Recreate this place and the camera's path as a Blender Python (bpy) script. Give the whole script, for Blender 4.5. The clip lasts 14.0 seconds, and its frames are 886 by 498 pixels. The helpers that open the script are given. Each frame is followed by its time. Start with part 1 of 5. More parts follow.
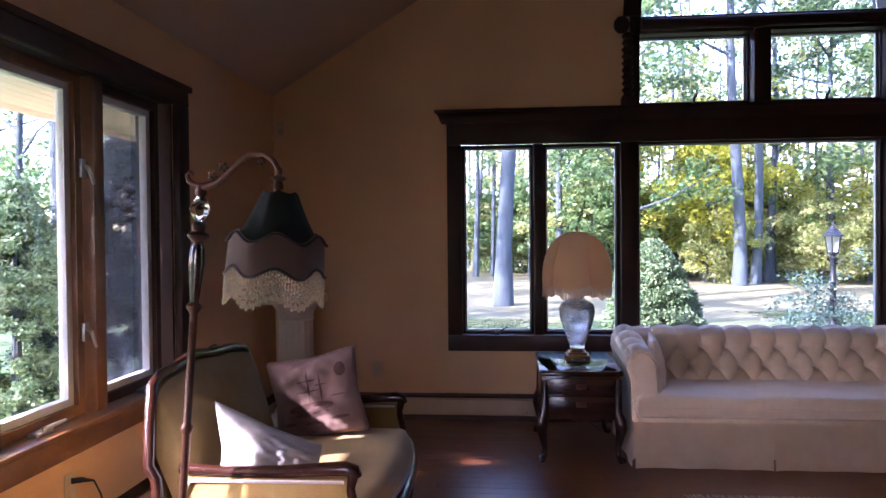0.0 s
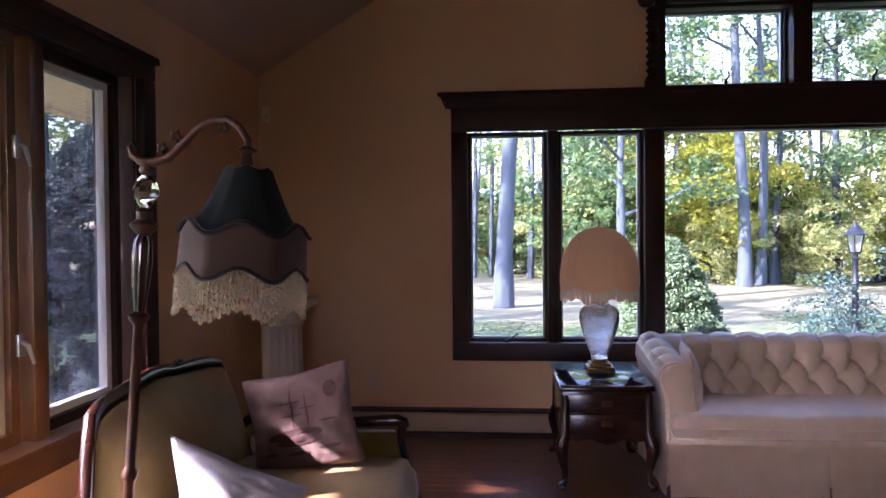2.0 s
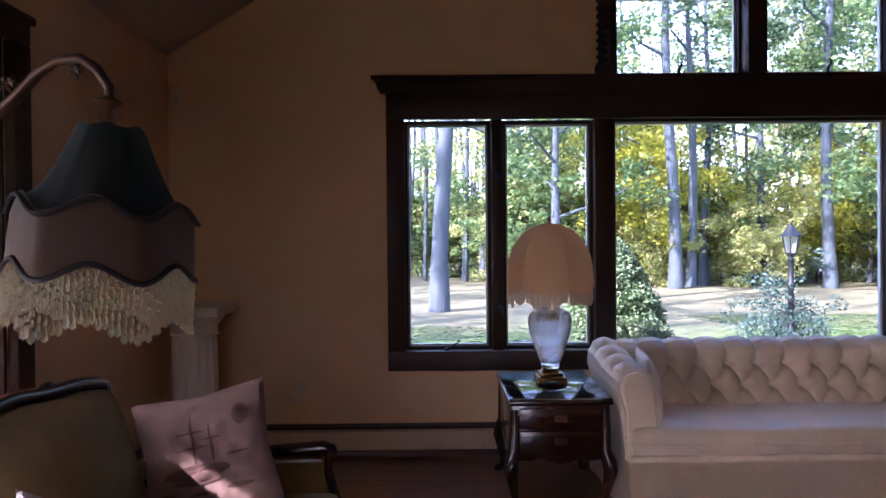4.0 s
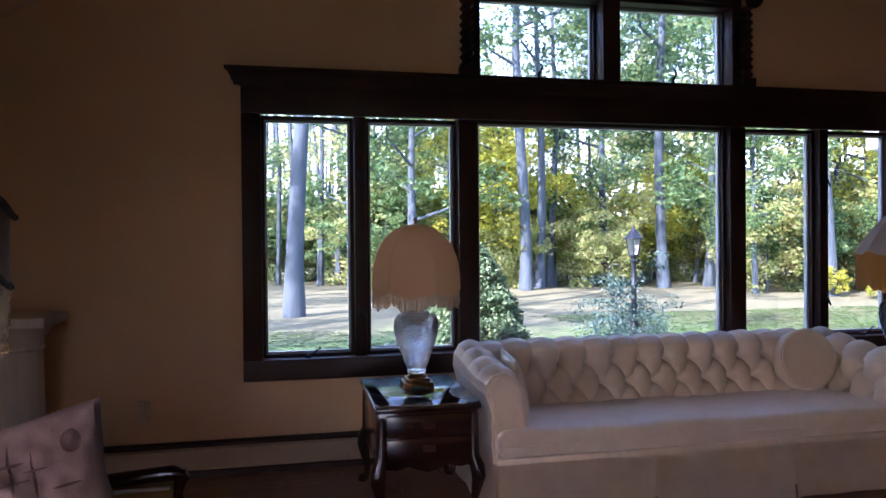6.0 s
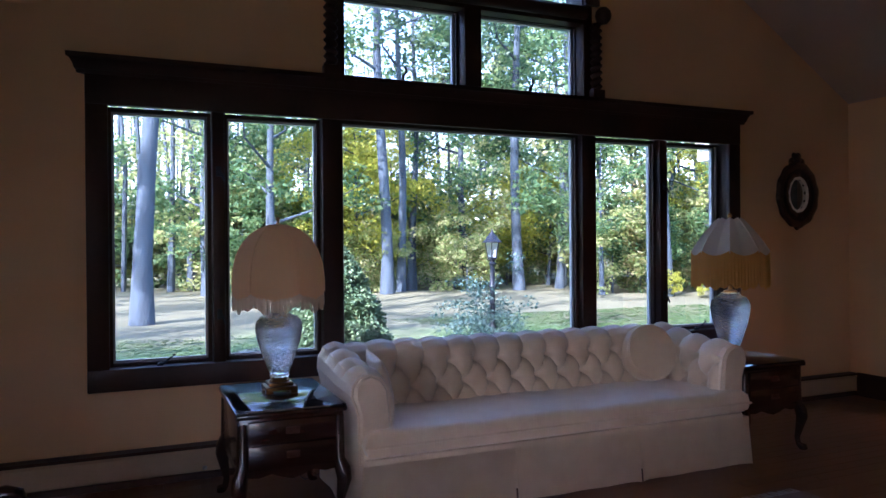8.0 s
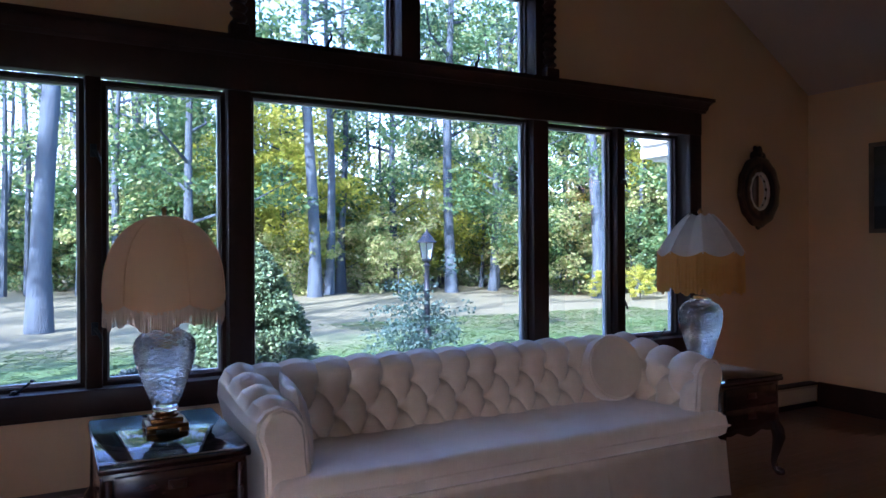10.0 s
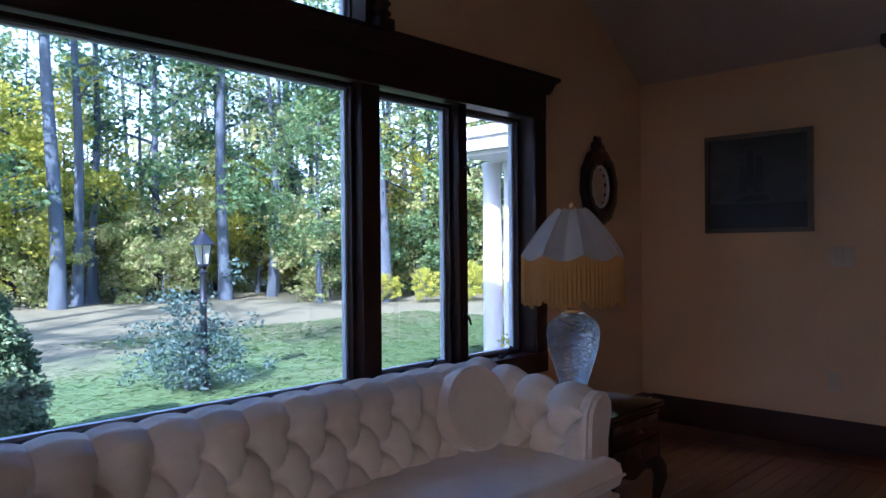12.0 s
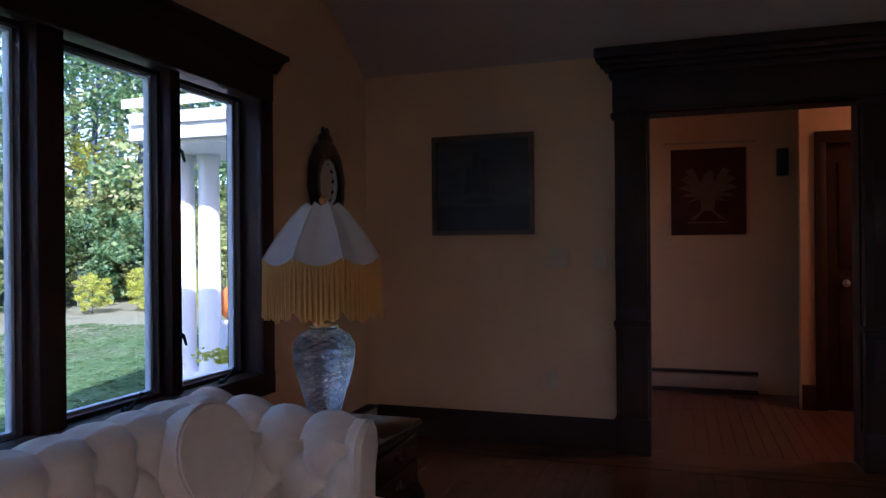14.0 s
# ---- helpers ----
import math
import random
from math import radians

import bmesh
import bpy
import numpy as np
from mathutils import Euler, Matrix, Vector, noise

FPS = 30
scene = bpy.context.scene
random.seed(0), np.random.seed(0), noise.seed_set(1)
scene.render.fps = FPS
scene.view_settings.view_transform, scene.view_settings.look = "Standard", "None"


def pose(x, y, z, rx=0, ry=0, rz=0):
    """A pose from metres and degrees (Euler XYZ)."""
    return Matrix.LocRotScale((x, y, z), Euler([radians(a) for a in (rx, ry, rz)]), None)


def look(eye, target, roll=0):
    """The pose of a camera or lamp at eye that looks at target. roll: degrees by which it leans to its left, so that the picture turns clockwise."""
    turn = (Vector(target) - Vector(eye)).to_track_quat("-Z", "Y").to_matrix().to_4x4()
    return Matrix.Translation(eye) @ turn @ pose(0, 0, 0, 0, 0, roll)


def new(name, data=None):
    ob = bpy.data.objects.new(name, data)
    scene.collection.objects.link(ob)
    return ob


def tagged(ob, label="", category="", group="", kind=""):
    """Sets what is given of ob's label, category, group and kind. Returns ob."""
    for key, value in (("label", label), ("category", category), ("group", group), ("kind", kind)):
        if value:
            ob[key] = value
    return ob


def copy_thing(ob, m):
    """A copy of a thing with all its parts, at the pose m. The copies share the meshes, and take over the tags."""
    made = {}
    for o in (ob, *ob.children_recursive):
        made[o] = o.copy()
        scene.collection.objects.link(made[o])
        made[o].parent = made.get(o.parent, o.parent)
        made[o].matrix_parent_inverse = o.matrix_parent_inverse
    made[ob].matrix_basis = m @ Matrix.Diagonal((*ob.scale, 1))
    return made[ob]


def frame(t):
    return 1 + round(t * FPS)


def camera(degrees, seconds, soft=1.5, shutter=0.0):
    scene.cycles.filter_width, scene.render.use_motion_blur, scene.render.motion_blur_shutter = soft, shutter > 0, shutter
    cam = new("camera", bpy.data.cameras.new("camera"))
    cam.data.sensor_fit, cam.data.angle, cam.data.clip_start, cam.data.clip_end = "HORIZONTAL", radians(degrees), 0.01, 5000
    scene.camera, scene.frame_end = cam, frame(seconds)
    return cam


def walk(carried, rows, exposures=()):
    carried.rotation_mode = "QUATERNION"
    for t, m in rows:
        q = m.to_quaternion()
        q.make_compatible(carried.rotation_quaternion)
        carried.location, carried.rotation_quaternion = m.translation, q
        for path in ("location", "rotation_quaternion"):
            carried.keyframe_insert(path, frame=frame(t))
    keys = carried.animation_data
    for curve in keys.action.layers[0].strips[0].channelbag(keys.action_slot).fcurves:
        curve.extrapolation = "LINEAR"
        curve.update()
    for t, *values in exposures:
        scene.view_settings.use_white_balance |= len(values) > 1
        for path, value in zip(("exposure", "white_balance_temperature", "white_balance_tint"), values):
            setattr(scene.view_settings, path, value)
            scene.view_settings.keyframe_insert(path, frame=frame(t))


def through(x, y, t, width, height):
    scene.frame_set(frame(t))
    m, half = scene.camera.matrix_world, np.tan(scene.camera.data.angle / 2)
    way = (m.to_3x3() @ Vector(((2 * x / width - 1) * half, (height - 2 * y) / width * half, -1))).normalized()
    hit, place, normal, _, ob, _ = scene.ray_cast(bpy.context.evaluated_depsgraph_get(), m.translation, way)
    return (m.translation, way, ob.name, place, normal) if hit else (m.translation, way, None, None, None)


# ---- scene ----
cam = camera(63.4, 14.0)
PATH = [
    (0, (0.546, -5.378, 1.371), (0.362, -3.387, 1.336), -0.5),
    (0.5, (0.529, -5.248, 1.376), (0.343, -3.257, 1.336), -0.4),
    (1, (0.499, -5.117, 1.364), (0.315, -3.126, 1.327), -0.4),
    (1.5, (0.462, -4.98, 1.358), (0.28, -2.988, 1.322), -0.4),
    (2, (0.441, -4.848, 1.343), (0.269, -2.856, 1.311), -0.5),
    (4.5, (0.387, -4.314, 1.308), (0.489, -2.317, 1.287), -0.5),
    (5, (0.374, -4.245, 1.309), (0.579, -2.256, 1.291), -0.5),
    (5.5, (0.358, -4.242, 1.3), (0.663, -2.266, 1.284), -0.4),
    (6, (0.357, -4.266, 1.299), (0.772, -2.309, 1.282), -0.5),
    (6.5, (0.318, -4.257, 1.286), (0.907, -2.346, 1.276), -0.5),
    (7, (0.328, -4.268, 1.286), (1.047, -2.401, 1.278), -0.5),
    (7.5, (0.325, -4.278, 1.282), (1.083, -2.427, 1.275), -0.5),
    (10, (0.594, -3.622, 1.265), (1.553, -1.867, 1.261), -0.3),
    (10.5, (0.717, -3.328, 1.258), (1.748, -1.614, 1.259), -0.4),
    (11, (0.815, -3.046, 1.263), (1.985, -1.424, 1.263), -0.4),
    (11.5, (0.925, -2.805, 1.27), (2.237, -1.296, 1.268), -0.5),
    (12, (1.02, -2.591, 1.269), (2.472, -1.216, 1.267), -0.5),
    (12.5, (1.096, -2.427, 1.266), (2.684, -1.211, 1.266), -0.5),
    (13, (1.175, -2.283, 1.257), (2.878, -1.234, 1.26), -0.5),
    (13.5, (1.246, -2.158, 1.269), (3.054, -1.304, 1.267), -0.5),
    (14, (1.315, -2.079, 1.265), (3.214, -1.451, 1.265), -0.5),
]
walk(cam, [(t, look(eye, target, roll)) for t, eye, target, roll in PATH], [(0, 3.42, 5650, 45), (2, 3.37, 5700, 46), (4.5, 3.15, 5700, 42), (7.5, 2.85, 5300, 34), (11, 2.72, 4950, 31), (14, 2.37, 5000, 33)])

# ---- light ----
SUN = Vector((-0.85, -0.53, 0.0)).normalized()
ELEVATION = radians(32)
world = bpy.data.worlds.new("sky")
scene.world = world
world.use_nodes = True
wn = world.node_tree
sky = wn.nodes.new("ShaderNodeTexSky")
sky.sky_type, sky.sun_disc = "NISHITA", False
sky.sun_elevation, sky.sun_rotation = ELEVATION, math.atan2(SUN.x, SUN.y)
wn.links.new(sky.outputs[0], wn.nodes["Background"].inputs[0])
wn.nodes["Background"].inputs[1].default_value = 0.15
sun = new("sun", bpy.data.lights.new("sun", "SUN"))
sun.data.energy, sun.data.angle, sun.data.color = 3.0, radians(0.5), (1.0, 0.93, 0.82)
sun.matrix_world = look((-30, -20, 25), Vector((-30, -20, 25)) - Vector((SUN.x * math.cos(ELEVATION), SUN.y * math.cos(ELEVATION), math.sin(ELEVATION))))


# ---- materials ----
def nodes_of(name):
    m = bpy.data.materials.new(name)
    m.use_nodes = True
    t = m.node_tree
    return m, t, t.nodes["Principled BSDF"]


def surface(name, c1, c2, scale=6.0, rough=0.6, bump=0.1, fine=60.0, metal=0.0, stretch=(1, 1, 1), sheen=0.0, island=0.0, coat=0.0, dist=0.01):
    """Two colours mixed by a coarse and a fine noise, with relief from the fine one."""
    m, t, b = nodes_of(name)
    co = t.nodes.new("ShaderNodeTexCoord")
    mp = t.nodes.new("ShaderNodeMapping")
    mp.inputs["Scale"].default_value = stretch
    t.links.new(co.outputs["Object"], mp.inputs[0])
    n1, n2 = t.nodes.new("ShaderNodeTexNoise"), t.nodes.new("ShaderNodeTexNoise")
    for n, s, d in ((n1, scale, 4), (n2, fine, 3)):
        n.inputs["Scale"].default_value, n.inputs["Detail"].default_value = s, d
        t.links.new(mp.outputs[0], n.inputs["Vector"])
    mixf = t.nodes.new("ShaderNodeMath")
    mixf.operation = "MULTIPLY_ADD"
    t.links.new(n2.outputs["Fac"], mixf.inputs[0])
    mixf.inputs[1].default_value = 0.4
    t.links.new(n1.outputs["Fac"], mixf.inputs[2])
    fac = mixf.outputs[0]
    if island:
        g = t.nodes.new("ShaderNodeObjectInfo")
        a = t.nodes.new("ShaderNodeMath")
        a.operation = "MULTIPLY_ADD"
        t.links.new(g.outputs["Random"], a.inputs[0])
        a.inputs[1].default_value = island
        t.links.new(fac, a.inputs[2])
        fac = a.outputs[0]
    ramp = t.nodes.new("ShaderNodeValToRGB")
    ramp.color_ramp.elements[0].position, ramp.color_ramp.elements[1].position = 0.4, 1.0 + island
    ramp.color_ramp.elements[0].color, ramp.color_ramp.elements[1].color = (*c1, 1), (*c2, 1)
    t.links.new(fac, ramp.inputs[0])
    t.links.new(ramp.outputs[0], b.inputs["Base Color"])
    b.inputs["Roughness"].default_value, b.inputs["Metallic"].default_value = rough, metal
    b.inputs["Sheen Weight"].default_value, b.inputs["Coat Weight"].default_value = sheen, coat
    b.inputs["Coat Roughness"].default_value = 0.15
    if bump:
        bp = t.nodes.new("ShaderNodeBump")
        bp.inputs["Strength"].default_value, bp.inputs["Distance"].default_value = bump, dist
        t.links.new(n2.outputs["Fac"], bp.inputs["Height"])
        t.links.new(bp.outputs[0], b.inputs["Normal"])
    return m


def glassy(name, color=(1, 1, 1), rough=0.0, ior=1.45, bump=0.0, scale=40.0):
    m, t, b = nodes_of(name)
    b.inputs["Base Color"].default_value = (*color, 1)
    b.inputs["Roughness"].default_value, b.inputs["IOR"].default_value = rough, ior
    b.inputs["Transmission Weight"].default_value = 1.0
    if bump:
        v, bp = t.nodes.new("ShaderNodeTexVoronoi"), t.nodes.new("ShaderNodeBump")
        v.inputs["Scale"].default_value = scale
        bp.inputs["Strength"].default_value, bp.inputs["Distance"].default_value = bump, 0.01
        t.links.new(v.outputs["Distance"], bp.inputs["Height"])
        t.links.new(bp.outputs[0], b.inputs["Normal"])
    return m


def leafy(name, c1, c2, c3, through=0.45):
    """Leaves: a colour for each leaf, some light let through."""
    m, t, b = nodes_of(name)
    g = t.nodes.new("ShaderNodeNewGeometry")
    ramp = t.nodes.new("ShaderNodeValToRGB")
    ramp.color_ramp.elements[0].color, ramp.color_ramp.elements[1].color = (*c1, 1), (*c3, 1)
    e = ramp.color_ramp.elements.new(0.55)
    e.color = (*c2, 1)
    t.links.new(g.outputs["Random Per Island"], ramp.inputs[0])
    tr, mx = t.nodes.new("ShaderNodeBsdfTranslucent"), t.nodes.new("ShaderNodeMixShader")
    t.links.new(ramp.outputs[0], b.inputs["Base Color"])
    t.links.new(ramp.outputs[0], tr.inputs[0])
    b.inputs["Roughness"].default_value = 0.55
    mx.inputs[0].default_value = through
    t.links.new(b.outputs[0], mx.inputs[1])
    t.links.new(tr.outputs[0], mx.inputs[2])
    t.links.new(mx.outputs[0], t.nodes["Material Output"].inputs[0])
    return m


def cloth(name, c1, c2, through=0.3, weave=300.0):
    """Thin lamp-shade cloth that lets light through."""
    m = surface(name, c1, c2, 8, 0.8, 0.15, weave, sheen=0.3, dist=0.002)
    t = m.node_tree
    b = t.nodes["Principled BSDF"]
    tr, mx = t.nodes.new("ShaderNodeBsdfTranslucent"), t.nodes.new("ShaderNodeMixShader")
    tr.inputs[0].default_value = (*c2, 1)
    mx.inputs[0].default_value = through
    t.links.new(b.outputs[0], mx.inputs[1])
    t.links.new(tr.outputs[0], mx.inputs[2])
    t.links.new(mx.outputs[0], t.nodes["Material Output"].inputs[0])
    return m


M = {}
M["wall"] = surface("cream_wall_paint", (0.67, 0.42, 0.22), (0.75, 0.485, 0.265), 1.5, 0.75, 0.12, 140, dist=0.003)
M["ceiling"] = surface("ceiling_paint", (0.50, 0.37, 0.28), (0.57, 0.43, 0.33), 1.2, 0.85, 0.15, 90, dist=0.003)
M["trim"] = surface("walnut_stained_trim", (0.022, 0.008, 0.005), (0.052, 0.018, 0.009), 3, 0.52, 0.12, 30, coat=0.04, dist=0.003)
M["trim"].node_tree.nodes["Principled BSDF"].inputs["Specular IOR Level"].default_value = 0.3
# Lighter wood for the west window's lit members; sunlight is part of its colour.
M["oak"] = surface("sunlit_sash_oak", (0.12, 0.05, 0.018), (0.24, 0.11, 0.04), 4, 0.4, 0.15, 50, coat=0.15, dist=0.003)
M["floor"] = surface("oak_floor_strip", (0.085, 0.026, 0.011), (0.17, 0.062, 0.025), 3, 0.34, 0.1, 40, stretch=(9, 1, 9), island=0.6, coat=0.2, dist=0.002)
M["inlay"] = surface("dark_inlay_strip", (0.03, 0.014, 0.008), (0.06, 0.03, 0.015), 5, 0.35, 0.1, 60, dist=0.002)
M["clad"] = surface("aluminium_cladding", (0.55, 0.58, 0.60), (0.68, 0.70, 0.72), 3, 0.45, 0.05, 80)
M["white"] = surface("white_outdoor_paint", (0.70, 0.71, 0.72), (0.80, 0.80, 0.80), 2, 0.55, 0.08, 60)
M["glass"] = glassy("window_glass")
M["heater"] = surface("heater_enamel", (0.42, 0.30, 0.19), (0.52, 0.38, 0.25), 3, 0.45, 0.05, 80)
M["metal"] = surface("grey_metal", (0.35, 0.34, 0.33), (0.5, 0.49, 0.47), 12, 0.35, 0.05, 90, metal=0.8)
M["black"] = surface("black_iron", (0.008, 0.012, 0.018), (0.02, 0.028, 0.04), 8, 0.5, 0.1, 90, metal=0.3)
M["plate"] = surface("ivory_plastic", (0.55, 0.42, 0.27), (0.63, 0.50, 0.33), 6, 0.45, 0.0)
M["ground"] = None


# ---- building blocks ----
def box(bm, x0, x1, y0, y1, z0, z1, bevel=0.0, segs=2):
    r = bmesh.ops.create_cube(bm, size=1.0)
    vs = r["verts"]
    for v in vs:
        v.co = Vector((x0 + (v.co.x + 0.5) * (x1 - x0), y0 + (v.co.y + 0.5) * (y1 - y0), z0 + (v.co.z + 0.5) * (z1 - z0)))
    if bevel:
        es = list({e for v in vs for e in v.link_edges})
        bmesh.ops.bevel(bm, geom=es, offset=bevel, segments=segs, affect="EDGES", profile=0.5)
    return bm


def boxes(*rows, bevel=0.0):
    bm = bmesh.new()
    for r in rows:
        box(bm, *r, bevel=bevel)
    return bm


def lathe(bm, profile, segs=24, at=(0, 0, 0), wobble=0.0, lobes=0):
    """Turns (radius, z) pairs about the upright through at."""
    rings = []
    for k, (r, z) in enumerate(profile):
        ring = []
        for i in range(segs):
            a = 2 * math.pi * i / segs
            rr = r * (1 + wobble * math.cos(lobes * a)) if lobes else r
            ring.append(bm.verts.new((at[0] + rr * math.cos(a), at[1] + rr * math.sin(a), at[2] + z)))
        rings.append(ring)
    for a, b in zip(rings, rings[1:]):
        for i in range(segs):
            bm.faces.new((a[i], a[(i + 1) % segs], b[(i + 1) % segs], b[i]))
    if profile[0][0] > 1e-4:
        bm.faces.new(rings[0][::-1])
    if profile[-1][0] > 1e-4:
        bm.faces.new(rings[-1])
    return bm


def tube(bm, pts, radii, segs=10, squash=1.0):
    """A rounded bar along points; radii is one number or one for each point."""
    pts = [Vector(p) for p in pts]
    if not hasattr(radii, "__len__"):
        radii = [radii] * len(pts)
    rings, side = [], None
    for i, p in enumerate(pts):
        d = (pts[min(i + 1, len(pts) - 1)] - pts[max(i - 1, 0)]).normalized()
        if side is None:
            side = d.orthogonal().normalized()
        side = (side - d * side.dot(d)).normalized()
        up = d.cross(side)
        rings.append([bm.verts.new(p + radii[i] * (math.cos(2 * math.pi * k / segs) * side + squash * math.sin(2 * math.pi * k / segs) * up)) for k in range(segs)])
    for a, b in zip(rings, rings[1:]):
        for k in range(segs):
            bm.faces.new((a[k], a[(k + 1) % segs], b[(k + 1) % segs], b[k]))
    bm.faces.new(rings[0][::-1])
    bm.faces.new(rings[-1])
    return bm


def sweep(bm, profile, p0, p1, out, up=(0, 0, 1)):
    """A moulding: a closed profile of (out, up) pairs carried from p0 to p1."""
    p0, p1, out, up = Vector(p0), Vector(p1), Vector(out), Vector(up)
    a = [bm.verts.new(p0 + out * u + up * v) for u, v in profile]
    b = [bm.verts.new(p1 + out * u + up * v) for u, v in profile]
    n = len(profile)
    for i in range(n):
        bm.faces.new((a[i], a[(i + 1) % n], b[(i + 1) % n], b[i]))
    bm.faces.new(a[::-1])
    bm.faces.new(b)
    return bm


def grid(bm, nu, nv, f, wrap_u=False):
    """A sheet of points f(u, v) with u and v from 0 to 1."""
    cols = nu if wrap_u else nu + 1
    vs = [[bm.verts.new(f(i / nu, j / nv)) for j in range(nv + 1)] for i in range(cols)]
    for i in range(nu):
        for j in range(nv):
            bm.faces.new((vs[i][j], vs[(i + 1) % cols][j], vs[(i + 1) % cols][j + 1], vs[i][j + 1]))
    return vs


def base_of(ob):
    m = ob.matrix_basis.copy()
    if ob.parent:
        m = base_of(ob.parent) @ ob.matrix_parent_inverse @ m
    return m


def mesh_of(name, bm, material, smooth=True):
    bmesh.ops.recalc_face_normals(bm, faces=bm.faces[:])
    me = bpy.data.meshes.new(name)
    bm.to_mesh(me)
    bm.free()
    me.materials.append(material)
    if smooth:
        me.shade_smooth()
        me.set_sharp_from_angle(angle=radians(38))
    return me


def part(name, bm, material, parent, label="", at=None, world=False):
    """One mesh object under a thing or a part. world: the mesh is in the world's metres."""
    ob = new(name, mesh_of(name, bm, material))
    ob.parent = parent
    if world:
        ob.matrix_parent_inverse = base_of(parent).inverted()
    if at is not None:
        ob.matrix_basis = at
    return tagged(ob, label)


def thing(name, m, label, category, group="", kind=""):
    ob = new(name)
    ob.matrix_basis = m
    ob.empty_display_size = 0.1
    return tagged(ob, label, category, group, kind)


def solid(name, bm, material, label, category, group="", kind=""):
    return tagged(new(name, mesh_of(name, bm, material)), label, category, group, kind)


def slab(outline, holes, depth, place):
    """A flat plate with holes: outline and holes are lists of (u, v); place(u, v, w) gives the point, w from 0 to depth."""
    bm = bmesh.new()
    edges = []
    for loop in [outline] + holes:
        vs = [bm.verts.new(place(u, v, 0)) for u, v in loop]
        edges += [bm.edges.new((vs[i], vs[(i + 1) % len(vs)])) for i in range(len(vs))]
    r = bmesh.ops.triangle_fill(bm, edges=edges, use_beauty=True)
    fs = [g for g in r["geom"] if isinstance(g, bmesh.types.BMFace)]
    ex = bmesh.ops.extrude_face_region(bm, geom=fs)
    move = Vector(place(0, 0, depth)) - Vector(place(0, 0, 0))
    bmesh.ops.translate(bm, vec=move, verts=[g for g in ex["geom"] if isinstance(g, bmesh.types.BMVert)])
    return bm


def rect(u0, u1, v0, v1):
    return [(u0, v0), (u1, v0), (u1, v1), (u0, v1)]


# ---- the room ----
XL, XR, YB, CX = -1.25, 5.90, -8.2, 2.37
EAVE, SLOPE = 2.46, 0.608
RIDGE = EAVE + SLOPE * (CX - XL)
ARCH_Z, ARCH_R = 2.965, 0.855

arch_hole = [(CX - ARCH_R - 0.06, 2.32), (CX + ARCH_R + 0.06, 2.32)] + [
    (CX + (ARCH_R + 0.06) * math.cos(math.pi * k / 20), ARCH_Z + (ARCH_R + 0.06) * math.sin(math.pi * k / 20)) for k in range(21)]
gable = [(XL - 0.2, -0.3), (XR + 0.2, -0.3), (XR + 0.2, EAVE - 0.12), (CX, RIDGE), (XL - 0.2, EAVE - 0.12)]
solid("wall_north", slab(gable, [rect(0.15, 4.59, 0.58, 2.12), arch_hole], 0.2, lambda u, v, w: (u, w, v)), M["wall"],
      "cream painted gable wall with wide window group", "wall", kind="structure")
# The hole is an added, unseen opening that lets fill light in from behind.
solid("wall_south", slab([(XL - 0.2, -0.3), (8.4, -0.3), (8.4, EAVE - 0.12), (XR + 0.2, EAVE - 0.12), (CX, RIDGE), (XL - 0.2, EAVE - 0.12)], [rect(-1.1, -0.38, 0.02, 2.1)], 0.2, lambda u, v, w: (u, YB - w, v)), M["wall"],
      "cream painted gable wall with an unseen opening added for light", "wall", kind="structure")
solid("wall_west", slab(rect(YB, 0.0, -0.3, EAVE), [rect(-4.35, -1.67, 0.58, 2.12)], 0.2, lambda u, v, w: (XL - w, u, v)), M["wall"],
      "cream painted wall with casement window", "wall", kind="structure")
solid("wall_east", slab([(YB, -0.3), (-3.05, -0.3), (-3.05, 2.10), (-1.89, 2.10), (-1.89, -0.3), (0.0, -0.3), (0.0, EAVE), (YB, EAVE)], [], 0.16, lambda u, v, w: (XR + w, u, v)), M["wall"],
      "cream painted wall with wide cased opening", "wall", kind="structure")
roof = bmesh.new()
for xa in (XL, XR):
    prof = [(CX, RIDGE), (xa, EAVE), (xa, EAVE + 0.24), (CX, RIDGE + 0.24)]
    sweep(roof, prof, (0, YB - 0.2, 0), (0, 0.2, 0), (1, 0, 0))
solid("ceiling", roof, M["ceiling"], "vaulted painted ceiling sloping up to a ridge", "ceiling", kind="structure")
# entrance hall beyond the cased opening
hall = slab(rect(-8.2, 0.0, -0.3, 2.5), [], 0.15, lambda u, v, w: (8.0 + w, u, v))
solid("wall_hall", hall, M["wall"], "cream painted wall of the entrance hall", "wall", kind="structure")
solid("wall_hall_return", slab(rect(-8.2, -2.96, -0.3, 2.5), [rect(-4.03, -3.13, -0.2, 2.06)], 0.1, lambda u, v, w: (7.45 + w, u, v)), M["wall"],
      "cream painted wall beside the hall door", "wall", kind="structure")
# Unseen opening, added so that daylight reaches the hall.
solid("wall_hall_front", slab(rect(XR + 0.16, 8.15, -0.3, 2.5), [rect(6.6, 7.4, 0.3, 2.1)], 0.2, lambda u, v, w: (u, w, v)), M["wall"],
      "cream painted hall wall with an unseen opening added for daylight", "wall", kind="structure")
solid("ceiling_hall", boxes((XR + 0.0, 8.15, YB, 0.2, 2.5, 2.7)), M["ceiling"], "flat painted hall ceiling", "ceiling", kind="structure")

